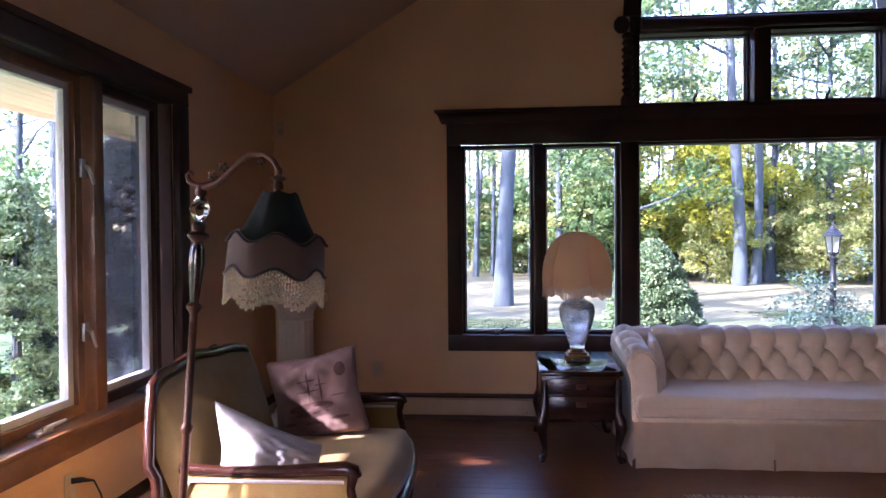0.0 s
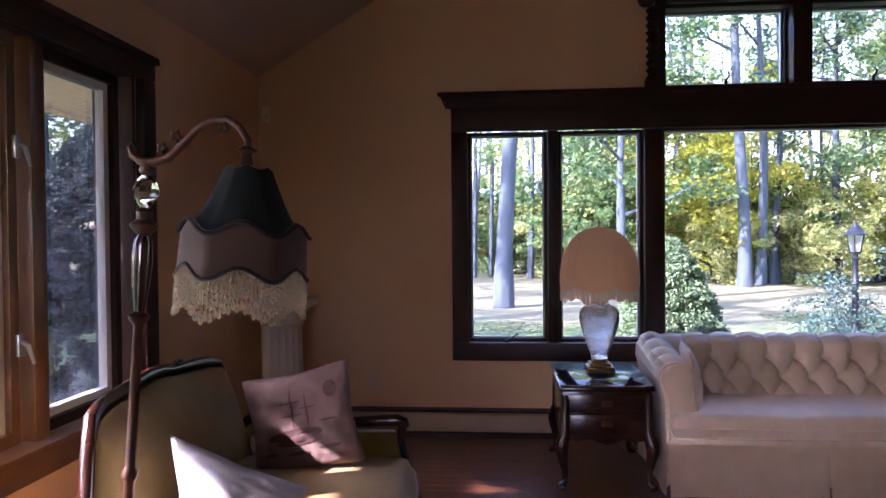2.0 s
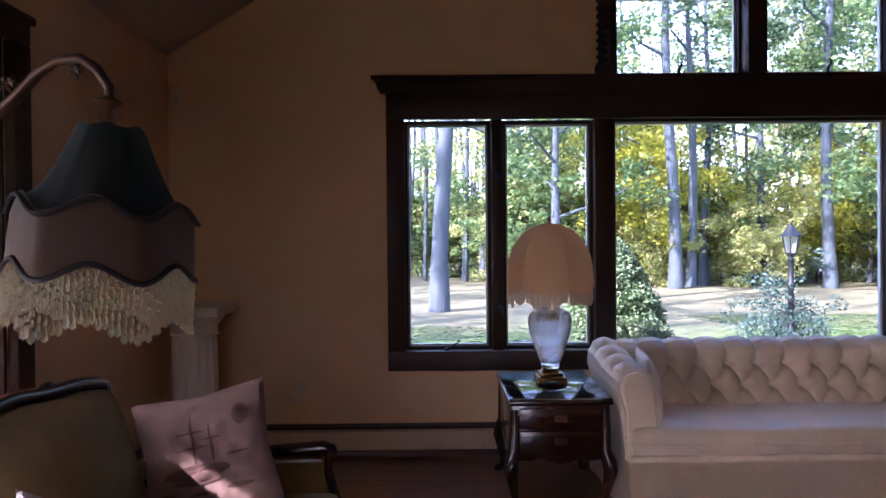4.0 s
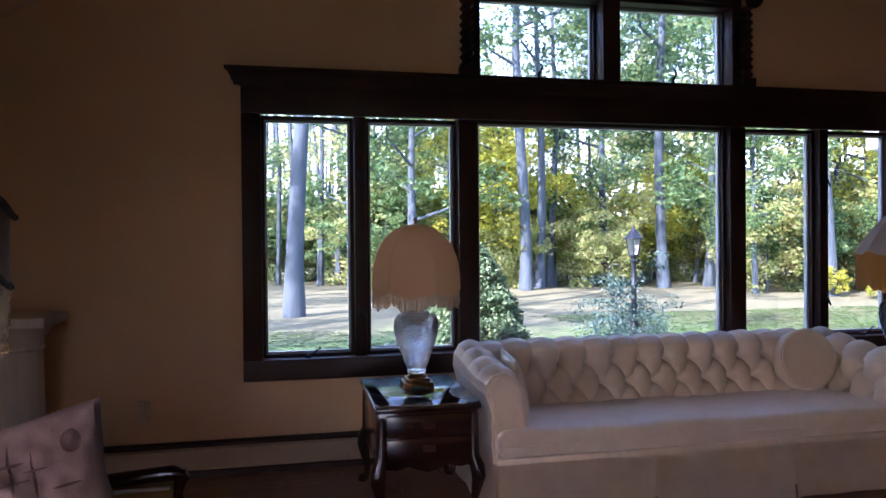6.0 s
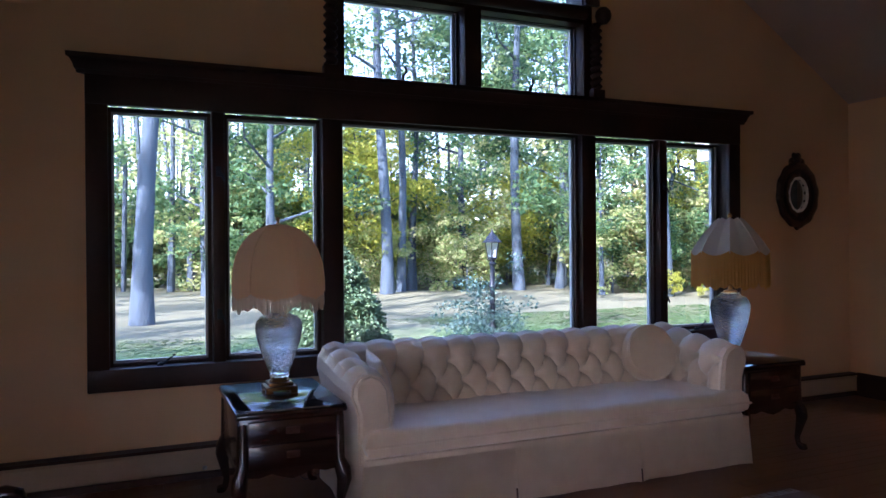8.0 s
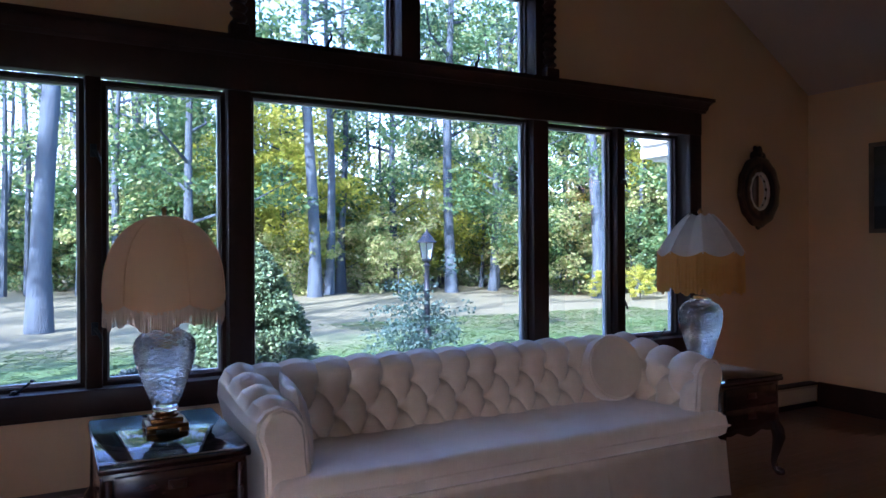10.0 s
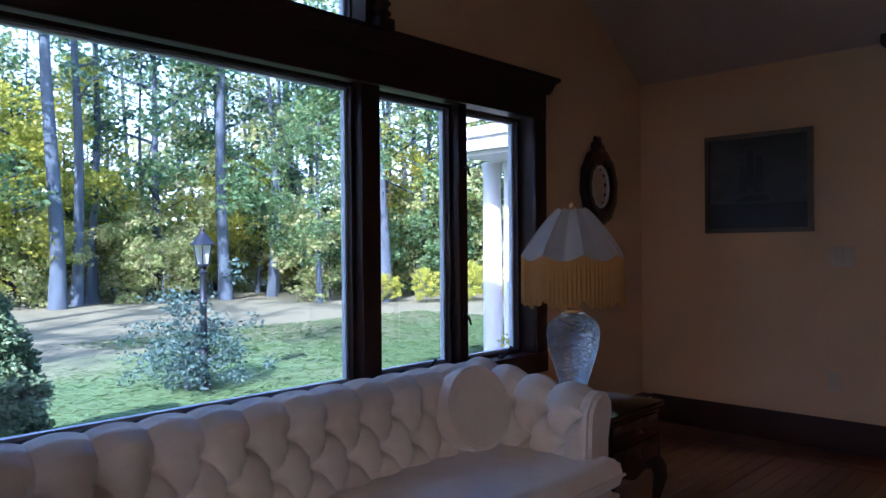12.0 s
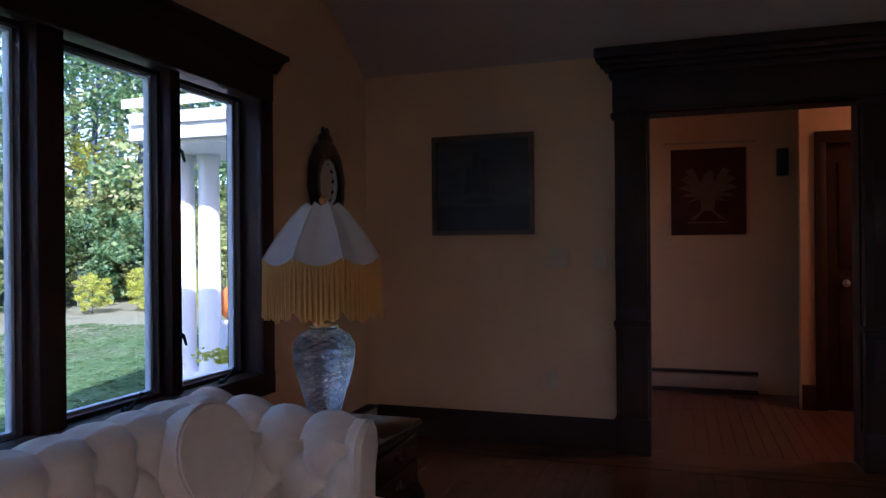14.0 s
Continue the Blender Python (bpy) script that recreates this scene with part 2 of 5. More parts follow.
# ---- ground ----
gm, gt, gb = nodes_of("lawn_and_leaf_litter")
gco, gmap = gt.nodes.new("ShaderNodeTexCoord"), gt.nodes.new("ShaderNodeSeparateXYZ")
gt.links.new(gco.outputs["Object"], gmap.inputs[0])
gn1, gn2 = gt.nodes.new("ShaderNodeTexNoise"), gt.nodes.new("ShaderNodeTexNoise")
gn1.inputs["Scale"].default_value, gn1.inputs["Detail"].default_value = 0.35, 6
gn2.inputs["Scale"].default_value, gn2.inputs["Detail"].default_value = 14.0, 6
for n in (gn1, gn2):
    gt.links.new(gco.outputs["Object"], n.inputs["Vector"])
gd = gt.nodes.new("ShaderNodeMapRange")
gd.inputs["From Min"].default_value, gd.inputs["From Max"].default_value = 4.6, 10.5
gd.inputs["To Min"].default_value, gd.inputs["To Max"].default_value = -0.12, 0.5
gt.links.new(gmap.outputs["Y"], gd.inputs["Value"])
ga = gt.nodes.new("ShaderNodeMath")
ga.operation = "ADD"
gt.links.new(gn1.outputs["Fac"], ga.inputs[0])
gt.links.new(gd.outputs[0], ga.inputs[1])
# Grass to leaf litter by distance; house shade and sunlit paleness are coloured in too.
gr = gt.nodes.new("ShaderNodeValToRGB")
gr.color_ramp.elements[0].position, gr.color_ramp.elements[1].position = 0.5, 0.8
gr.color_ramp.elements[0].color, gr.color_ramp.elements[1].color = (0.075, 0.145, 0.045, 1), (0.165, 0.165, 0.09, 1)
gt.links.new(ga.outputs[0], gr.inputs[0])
gx = gt.nodes.new("ShaderNodeMixRGB")
gx.blend_type = "OVERLAY"
gx.inputs[0].default_value = 0.75
gt.links.new(gr.outputs[0], gx.inputs[1])
gt.links.new(gn2.outputs["Fac"], gx.inputs[2])
gt.links.new(gx.outputs[0], gb.inputs["Base Color"])
gbp = gt.nodes.new("ShaderNodeBump")
gbp.inputs["Strength"].default_value, gbp.inputs["Distance"].default_value = 0.6, 0.05
gt.links.new(gn2.outputs["Fac"], gbp.inputs["Height"])
gt.links.new(gbp.outputs[0], gb.inputs["Normal"])
gb.inputs["Roughness"].default_value = 0.95
bm = bmesh.new()


def land(u, v):
    x, y = -260 + 520 * u, -260 + 520 * v
    x, y = math.copysign(abs(x / 260) ** 3 * 260, x), math.copysign(abs(y / 260) ** 3 * 260, y)
    far = max(0.0, math.hypot(x, y) - 8)
    return (x, y, -0.19 + 0.03 * noise.noise((x * 0.15, y * 0.15, 0)) * min(far, 6))


grid(bm, 90, 90, land)
solid("ground", bm, gm, "green lawn turning to leaf litter, shade and sunlight in the colour", "ground", kind="structure")

# ---- window joinery ----
screen_m, st, sb = nodes_of("insect_screen")
sb.inputs["Base Color"].default_value = (0.10, 0.13, 0.19, 1)
stp, smx = st.nodes.new("ShaderNodeBsdfTransparent"), st.nodes.new("ShaderNodeMixShader")
smx.inputs[0].default_value = 0.5
st.links.new(stp.outputs[0], smx.inputs[1])
st.links.new(sb.outputs[0], smx.inputs[2])
st.links.new(smx.outputs[0], st.nodes["Material Output"].inputs[0])


def pane_of(parent, bm, glass=None):
    ob = part("pane", bm, glass or M["glass"], parent, world=True)
    ob.visible_shadow = False
    return ob


def ring(u0, u1, v0, v1, wide, w0, w1, place):
    """A rectangular frame of square bars."""
    return slab(rect(u0, u1, v0, v1), [rect(u0 + wide, u1 - wide, v0 + wide, v1 - wide)], w1 - w0, lambda u, v, w: place(u, v, w0 + w))


def crank(parent, x, y, z, out, along):
    """A folding window crank on the sill."""
    o, a = Vector(out), Vector(along)
    p = Vector((x, y, z))
    bm = bmesh.new()
    tube(bm, [p, p + o * 0.015], [0.022, 0.016], 10)
    tube(bm, [p + o * 0.012, p + o * 0.02 + a * 0.03 + Vector((0, 0, 0.012)), p + o * 0.024 + a * 0.075 + Vector((0, 0, 0.03))], [0.007, 0.006, 0.005], 8)
    lathe(bm, [(0, -0.009), (0.008, -0.005), (0.009, 0.003), (0, 0.009)], 10, p + o * 0.024 + a * 0.085 + Vector((0, 0, 0.036)))
    return part("crank", bm, M["black"], parent, "black folding window crank", world=True)


north = lambda u, v, w: (u, w, v)
PANES = [(0.207, 0.711), (0.824, 1.352), (1.515, 3.225), (3.388, 3.916), (4.029, 4.533)]
win = thing("window_1", pose(CX, 0, 0.51), "wide dark walnut window group with five panes", "window", kind="structure")
part("side_casing", boxes((0.085, 0.195, -0.03, 0.0, 0.63, 2.052), bevel=0.006), M["trim"], win, world=True)
part("side_casing", boxes((4.545, 4.655, -0.03, 0.0, 0.63, 2.052), bevel=0.006), M["trim"], win, world=True)
part("bottom_casing", boxes((0.085, 4.655, -0.034, 0.0, 0.512, 0.632), bevel=0.006), M["trim"], win, world=True)
part("stool", boxes((0.15, 4.59, -0.002, 0.1, 0.60, 0.625), bevel=0.004), M["trim"], win, world=True)
part("header", boxes((0.085, 4.655, -0.034, 0.0, 2.05, 2.23), bevel=0.006), M["trim"], win, world=True)
CORNICE = [(0, 0), (0.036, 0), (0.04, 0.018), (0.046, 0.02), (0.052, 0.045), (0.066, 0.068), (0.07, 0.072), (0.082, 0.076), (0.082, 0.1), (0, 0.1)]
bm = bmesh.new()
rows = [[], []]
for u, v in CORNICE:
    rows[0].append(bm.verts.new((0.085 - u * 1.04, -u, 2.208 + v)))
    rows[1].append(bm.verts.new((4.655 + u * 1.04, -u, 2.208 + v)))
for i in range(len(CORNICE)):
    j = (i + 1) % len(CORNICE)
    bm.faces.new((rows[0][i], rows[0][j], rows[1][j], rows[1][i]))
bm.faces.new(rows[0][::-1])
bm.faces.new(rows[1])
part("cornice", bm, M["trim"], win, "moulded crown cornice", world=True)
part("jamb", slab(rect(0.15, 4.59, 0.58, 2.12), [rect(0.175, 4.565, 0.61, 2.085)], 0.2, lambda u, v, w: (u, 0.003 + w, v)), M["trim"], win, world=True)
edges = [(0.711, 0.824), (1.352, 1.515), (3.225, 3.388), (3.916, 4.029)]
for k, (a, b) in enumerate(edges):
    part("mullion", boxes((a + 0.022, b - 0.022, 0.045, 0.17, 0.611, 2.084), bevel=0.008), M["trim"], win, world=True)
for k, (a, b) in enumerate(PANES):
    z0, z1 = (0.628, 2.05) if k == 2 else (0.643, 2.04)
    sash = part("sash", ring(a - 0.02, b + 0.02, z0 - 0.02, z1 + 0.02, 0.02, 0.1, 0.165, north), M["trim"], win, world=True)
    part("glazing_bead", ring(a, b, z0, z1, 0.012, 0.134, 0.168, north), M["clad"], sash, "pale aluminium glazing bead", world=True)
    pane_of(win, boxes((a + 0.01, b - 0.01, 0.142, 0.147, z0 + 0.01, z1 - 0.01)))
for x in (0.45, 1.05, 3.62, 4.25):
    crank(win, x, 0.02, 0.63, (0, -1, 0.3), (0.8, 0, 0.2))
for x in (3.972, 0.768):
    for z in (0.9, 1.72):
        bm = boxes((x - 0.014, x + 0.014, 0.037, 0.045, z - 0.03, z + 0.03), bevel=0.003)
        tube(bm, [(x, 0.037, z), (x + 0.012, 0.025, z - 0.01), (x + 0.03, 0.023, z - 0.055)], [0.008, 0.008, 0.006], 8)
        part("sash_lock", bm, M["black"], win, "dark sash lock lever", world=True)

top = thing("window_2", pose(CX, 0, 2.31), "arched transom window with dark rope-turned columns", "window", kind="structure")
part("mullion", boxes((CX - 0.06, CX + 0.06, -0.015, 0.17, 2.325, 2.85), bevel=0.008), M["trim"], top, world=True)
bm = boxes((CX - ARCH_R - 0.06, CX + ARCH_R + 0.06, 0.0, 0.2, 2.836, 2.964), bevel=0.006)
part("rail", bm, M["trim"], top, world=True)
bm = bmesh.new()
tube(bm, [(CX - 0.86, -0.035, 2.895), (CX + 0.86, -0.035, 2.895)], 0.042, 16)
part("bar", bm, M["trim"], top, "round turned bar with ball ends", world=True)
for s in (-1, 1):
    bm = bmesh.new()
    lathe(bm, [(0, -0.062), (0.03, -0.055), (0.052, -0.03), (0.058, 0), (0.052, 0.03), (0.03, 0.055), (0, 0.062)], 20, (CX + s * 1.0, -0.045, 2.895))
    part("ball_end", bm, M["trim"], top, world=True)
    bm = bmesh.new()
    cx = CX + s * 0.955

    def rope(u, v, cx=cx, s=s):
        a, z = 2 * math.pi * u, 2.37 + 0.47 * v
        r = 0.036 + 0.008 * math.cos(a - s * z * 2 * math.pi / 0.049)
        return (cx + r * math.cos(a), -0.02 + r * math.sin(a), z)

    grid(bm, 18, 120, rope, True)
    part("rope_column", bm, M["trim"], top, "rope-turned walnut column", world=True)
    bm = boxes((cx - 0.05, cx + 0.05, -0.06, 0.0, 2.312, 2.372), bevel=0.008)
    part("column_base", bm, M["trim"], top, world=True)
    part("casing", boxes((CX + s * 0.9 - 0.035, CX + s * 0.9 + 0.035, -0.004, 0.2, 2.31, 2.97), bevel=0.004), M["trim"], top, world=True)
    a, b = (CX - ARCH_R, CX - 0.075) if s < 0 else (CX + 0.075, CX + ARCH_R)
    sash = part("sash", ring(a - 0.02, b + 0.02, 2.33, 2.85, 0.02, 0.1, 0.165, north), M["trim"], top, world=True)
    part("glazing_bead", ring(a, b, 2.35, 2.836, 0.012, 0.134, 0.168, north), M["clad"], sash, "pale aluminium glazing bead", world=True)
    pane_of(top, boxes((a + 0.01, b - 0.01, 0.142, 0.147, 2.355, 2.83)))
    bm = bmesh.new()
    mx = (a + b) / 2
    tube(bm, [(mx, 0.06, 2.33), (mx, 0.05, 2.37), (mx + 0.015, 0.05, 2.385), (mx + 0.02, 0.05, 2.41), (mx + 0.01, 0.05, 2.425)], [0.012, 0.01, 0.008, 0.006, 0.005], 8)
    part("latch", bm, M["black"], top, "small black curled latch", world=True)


def arc(r0, r1, w0, w1, n=28):
    bm = bmesh.new()
    prof = [(r0, w0), (r1, w0), (r1, w1), (r0, w1)]
    rings = [[bm.verts.new((CX + r * math.cos(math.pi * k / n), w, ARCH_Z + r * math.sin(math.pi * k / n))) for r, w in prof] for k in range(n + 1)]
    for a, b in zip(rings, rings[1:]):
        for i in range(4):
            bm.faces.new((a[i], a[(i + 1) % 4], b[(i + 1) % 4], b[i]))
    bm.faces.new(rings[0])
    bm.faces.new(rings[-1])
    return bm


part("arch_casing", arc(ARCH_R + 0.01, ARCH_R + 0.13, -0.03, -0.001), M["trim"], top, world=True)
part("arch_jamb", arc(ARCH_R, ARCH_R + 0.055, 0.0, 0.2), M["trim"], top, world=True)
half = [(CX - ARCH_R, ARCH_Z + 0.004), (CX + ARCH_R, ARCH_Z + 0.004)] + [(CX + ARCH_R * math.cos(math.pi * k / 24), ARCH_Z + ARCH_R * math.sin(math.pi * k / 24)) for k in range(1, 24)]
pane_of(top, slab(half, [], 0.005, lambda u, v, w: (u, 0.142 + w, v)))

west = lambda u, v, w: (XL - w, u, v)
win = thing("window_3", pose(XL, -3, 0.5), "dark framed casement window, sunlit wood coloured as lighter oak", "window", kind="structure")
part("side_casing", boxes((XL, XL + 0.045, -1.675, -1.555, 0.61, 2.09), bevel=0.01), M["trim"], win, world=True)
part("side_casing", boxes((XL, XL + 0.045, -4.465, -4.345, 0.61, 2.09), bevel=0.01), M["trim"], win, world=True)
bm = boxes((XL, XL + 0.045, -4.465, -1.555, 2.088, 2.2), bevel=0.01)
box(bm, XL, XL + 0.06, -4.48, -1.54, 2.172, 2.205, bevel=0.006)
part("header", bm, M["trim"], win, world=True)
part("bottom_casing", boxes((XL, XL + 0.03, -4.465, -1.555, 0.49, 0.588), bevel=0.006), M["oak"], win, "oak apron in the lighter sunlit tone", world=True)
part("window_sill", boxes((XL - 0.12, XL + 0.05, -4.48, -1.54, 0.586, 0.612), bevel=0.006), M["oak"], win, "oak sill in the lighter sunlit tone", world=True)
part("jamb", slab(rect(-4.35, -1.67, 0.58, 2.12), [rect(-4.33, -1.69, 0.60, 2.09)], 0.196, lambda u, v, w: (XL - 0.002 - w, u, v)), M["trim"], win, world=True)
WP = [(-4.28, -3.76), (-3.63, -3.11), (-2.955, -2.462), (-2.285, -1.77)]
# The sash that catches the sun takes the lighter wood, the others dark trim.
for k, (a, b) in enumerate(WP):
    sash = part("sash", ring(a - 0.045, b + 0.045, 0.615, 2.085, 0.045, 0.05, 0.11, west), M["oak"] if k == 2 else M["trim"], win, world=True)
    part("glazing_bead", ring(a, b, 0.655, 2.045, 0.038, 0.075, 0.115, west), M["clad"], sash, "white glazing bead", world=True)
    pane_of(win, boxes((XL - 0.1, XL - 0.095, a + 0.01, b - 0.01, 0.67, 2.03)))
    if k == 3:
        bm = boxes((XL - 0.123, XL - 0.12, a, b, 0.66, 2.04))
        part("insect_screen", bm, screen_m, win, "grey mesh insect screen", world=True).visible_shadow = False
for a in (-2.348, -3.033, -3.695):
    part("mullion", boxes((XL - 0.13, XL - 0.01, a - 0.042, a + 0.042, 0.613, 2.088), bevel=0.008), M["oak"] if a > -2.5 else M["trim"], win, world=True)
for z in (0.97, 1.68):
    bm = boxes((XL - 0.05, XL - 0.034, -2.44, -2.405, z - 0.04, z + 0.04), bevel=0.003)
    tube(bm, [(XL - 0.034, -2.42, z + 0.01), (XL - 0.015, -2.42, z - 0.0), (XL - 0.005, -2.40, z - 0.07)], [0.01, 0.01, 0.006], 8)
    part("sash_lock", bm, M["metal"], win, "pale metal sash lock lever", world=True)
for y in (-2.75, -1.95):
    bm = boxes((XL - 0.05, XL - 0.005, y - 0.05, y + 0.05, 0.612, 0.628), bevel=0.004)
    tube(bm, [(XL - 0.02, y, 0.63), (XL - 0.0, y + 0.03, 0.64), (XL + 0.01, y + 0.1, 0.645)], [0.012, 0.009, 0.007], 8)
    part("crank", bm, M["metal"], win, "pale metal window crank", world=True)

# ---- heaters, baseboard, cased opening ----
HEAT = [(0, 0.035), (0.05, 0.035), (0.062, 0.05), (0.064, 0.15), (0.05, 0.168), (0, 0.168)]


def heater(p0, p1, out, label):
    h = thing("baseboard_heater", Matrix.Translation((Vector(p0) + Vector(p1)) / 2), label, "heater")
    part("cover", sweep(bmesh.new(), HEAT, p0, p1, out), M["heater"], h, world=True)
    part("top_cap", sweep(bmesh.new(), [(0, 0.169), (0.075, 0.169), (0.078, 0.176), (0.075, 0.186), (0, 0.188)], p0, p1, out), M["trim"], h, "dark wooden cap strip", world=True)
    part("base_strip", sweep(bmesh.new(), [(0, 0), (0.07, 0), (0.07, 0.02), (0.062, 0.034), (0, 0.034)], p0, p1, out), M["trim"], h, "dark wooden base strip", world=True)
    n = (Vector(p1) - Vector(p0)).length
    for k in range(int(n / 1.2)):
        p = Vector(p0).lerp(Vector(p1), (k + 0.6) * 1.2 / n) + Vector(out) * 0.066 + Vector((0, 0, 0.06))
        bm = bmesh.new()
        lathe(bm, [(0, -0.01), (0.012, -0.008), (0.012, 0.008), (0, 0.01)], 10, p)
        part("clip", bm, M["metal"], h, world=True)
    return h


heater((XL, 0, 0), (XR, 0, 0), (0, -1, 0), "tan enamelled baseboard heater with dark cap under the window")
heater((XL, -5.5, 0), (XL, -0.09, 0), (1, 0, 0), "tan enamelled baseboard heater with dark cap along the side wall")
heater((8.0, -2.7, 0), (8.0, -0.2, 0), (-1, 0, 0), "dark capped baseboard heater along the hall wall")
BASE = [(0, 0), (0.022, 0), (0.022, 0.15), (0.016, 0.165), (0.012, 0.185), (0.004, 0.192), (0, 0.192)]
solid("baseboard", sweep(bmesh.new(), BASE, (XR, -1.69, 0), (XR, -0.08, 0), (-1, 0, 0)), M["trim"], "dark walnut moulded baseboard", "baseboard", kind="structure")
solid("baseboard_hall", sweep(bmesh.new(), BASE, (7.45, -3.07, 0), (7.45, -2.965, 0), (-1, 0, 0)), M["trim"], "dark walnut hall baseboard", "baseboard", kind="structure")

case = thing("door_1", pose(XR, -2.47, 0), "wide cased opening with dark walnut pilasters and cornice", "doorway", kind="structure")
for a, b in ((-1.89, -1.70), (-3.24, -3.05)):
    part("pilaster", boxes((5.825, 5.90, a, b, 0.21, 2.1), bevel=0.006), M["trim"], case, world=True)
    part("pilaster_panel", boxes((5.817, 5.826, a + 0.045, b - 0.045, 0.9, 1.95), bevel=0.004), M["trim"], case, world=True)
    part("lower_panel", boxes((5.817, 5.826, a + 0.045, b - 0.045, 0.27, 0.74), bevel=0.004), M["trim"], case, world=True)
    part("plinth", boxes((5.805, 5.90, a - 0.012, b + 0.012, 0, 0.22), bevel=0.008), M["trim"], case, world=True)
    bm = boxes((5.80, 5.90, a - 0.012, b + 0.012, 0.78, 0.815), bevel=0.008)
    box(bm, 5.812, 5.90, a - 0.005, b + 0.005, 0.76, 0.78)
    part("moulding_block", bm, M["trim"], case, world=True)
    bm = boxes((5.795, 5.90, a - 0.02, b + 0.02, 2.05, 2.09), bevel=0.01)
    part("capital", bm, M["trim"], case, world=True)
part("frieze", boxes((5.825, 5.90, -3.25, -1.69, 2.1, 2.34), bevel=0.005), M["trim"], case, world=True)
for k, (p, z0, z1) in enumerate(((0.02, 2.30, 2.345), (0.05, 2.345, 2.375), (0.075, 2.375, 2.41), (0.1, 2.41, 2.475))):
    part("cornice_step", boxes((5.825 - p, 5.90, -3.25 - p, -1.69 + p, z0 + 0.001, z1), bevel=0.01), M["trim"], case, world=True)
for a, b in ((-1.9, -1.885), (-3.055, -3.04)):
    part("jamb", boxes((5.90, 6.08, a, b, 0.0, 2.1)), M["trim"], case, world=True)
part("jamb_head", boxes((5.90, 6.08, -3.04, -1.9, 2.085, 2.11)), M["trim"], case, world=True)
door = thing("door_2", pose(7.47, -3.58, 0), "closed dark wooden hall door with panels", "door", kind="structure")
part("leaf", boxes((7.48, 7.52, -4.03, -3.13, 0.0, 2.06), bevel=0.003), M["trim"], door, world=True)
for z0, z1 in ((0.2, 0.95), (1.1, 1.9)):
    for y0 in (-3.95, -3.53):
        part("panel", boxes((7.466, 7.482, y0, y0 + 0.3, z0, z1), bevel=0.008), M["trim"], door, world=True)
part("casing", boxes((7.425, 7.45, -3.14, -3.06, 0.0, 2.14), bevel=0.006), M["trim"], door, world=True)
part("casing", boxes((7.425, 7.45, -4.1, -4.02, 0.0, 2.14), bevel=0.006), M["trim"], door, world=True)
part("head_casing", boxes((7.42, 7.45, -4.1, -3.06, 2.05, 2.14), bevel=0.006), M["trim"], door, world=True)
bm = bmesh.new()
tube(bm, [(7.47, -3.27, 0.98), (7.43, -3.27, 0.98)], [0.012, 0.012], 10)
lathe(bm, [(0, -0.03), (0.022, -0.02), (0.03, 0), (0.022, 0.02), (0, 0.03)], 16, (7.415, -3.27, 0.98))
part("door_handle", bm, M["metal"], door, "round bright metal knob", world=True)


# ---- plates and sensor ----
def plate(name, m, slots, label, category):
    """A cover plate: flat on the x-z plane, front towards -y."""
    t = thing(name, m, label, category)
    part("cover", boxes((-0.037, 0.037, -0.006, 0.0, -0.06, 0.06), bevel=0.003), M["plate"], t)
    for z in slots:
        if name == "wall_outlet":
            part("socket", boxes((-0.016, 0.016, -0.009, -0.005, z - 0.016, z + 0.016), bevel=0.003), M["plate"], t)
        else:
            part("toggle", boxes((-0.006, 0.006, -0.018, -0.005, z - 0.012, z + 0.012), bevel=0.003), M["plate"], t)
    return t


plate("wall_outlet", pose(-0.462, 0, 0.37), (-0.024, 0.024), "ivory plastic wall outlet above the heater", "outlet")
plate("wall_outlet", pose(XR, -1.295, 0.42, 0, 0, -90), (-0.024, 0.024), "ivory plastic wall outlet near the doorway", "outlet")
out = plate("wall_outlet", pose(XL, -2.62, 0.36, 0, 0, 90), (-0.024, 0.024), "ivory plastic outlet with a black plugged cord", "outlet")
sw = plate("light_switch", pose(XR, -1.313, 1.196, 0, 0, -90), (0.0,), "double ivory light switch plate on cream wall", "switch")
part("cover_extension", boxes((0.037, 0.1, -0.006, 0.0, -0.06, 0.06), bevel=0.003), M["plate"], sw)
plate("light_switch", pose(XR, -1.6, 1.196, 0, 0, -90), (0.0,), "ivory light switch plate beside the doorway", "switch")
bm = bmesh.new()
tube(bm, [(XL + 0.008, -2.62, 0.385), (XL + 0.04, -2.60, 0.385), (XL + 0.07, -2.56, 0.37), (XL + 0.075, -2.52, 0.30), (XL + 0.085, -2.50, 0.2), (XL + 0.1, -2.52, 0.1), (XL + 0.12, -2.6, 0.005), (XL + 0.3, -3.0, 0.005)],
     [0.012, 0.012, 0.004, 0.004, 0.004, 0.004, 0.004, 0.004], 8)
solid("power_cord", bm, M["black"], "black power cord plugged into the outlet", "cord")
t = thing("motion_sensor", pose(-1.2, -0.02, 2.2, 0, 0, 30), "small ivory alarm sensor high in the corner", "sensor")
part("housing", boxes((-0.03, 0.03, -0.035, 0.012, -0.055, 0.055), bevel=0.01), M["plate"], t)
part("lens", boxes((-0.018, 0.018, -0.042, -0.033, -0.04, 0.0), bevel=0.004), M["heater"], t, "dull tan sensor lens")
bm = boxes((7.94, 8.0, -2.95, -2.86, 1.86, 2.09), bevel=0.008)
t = thing("door_chime", pose(8.0, -2.905, 1.97), "small dark box mounted on the hall wall", "chime")
part("housing", bm, M["black"], t, world=True)

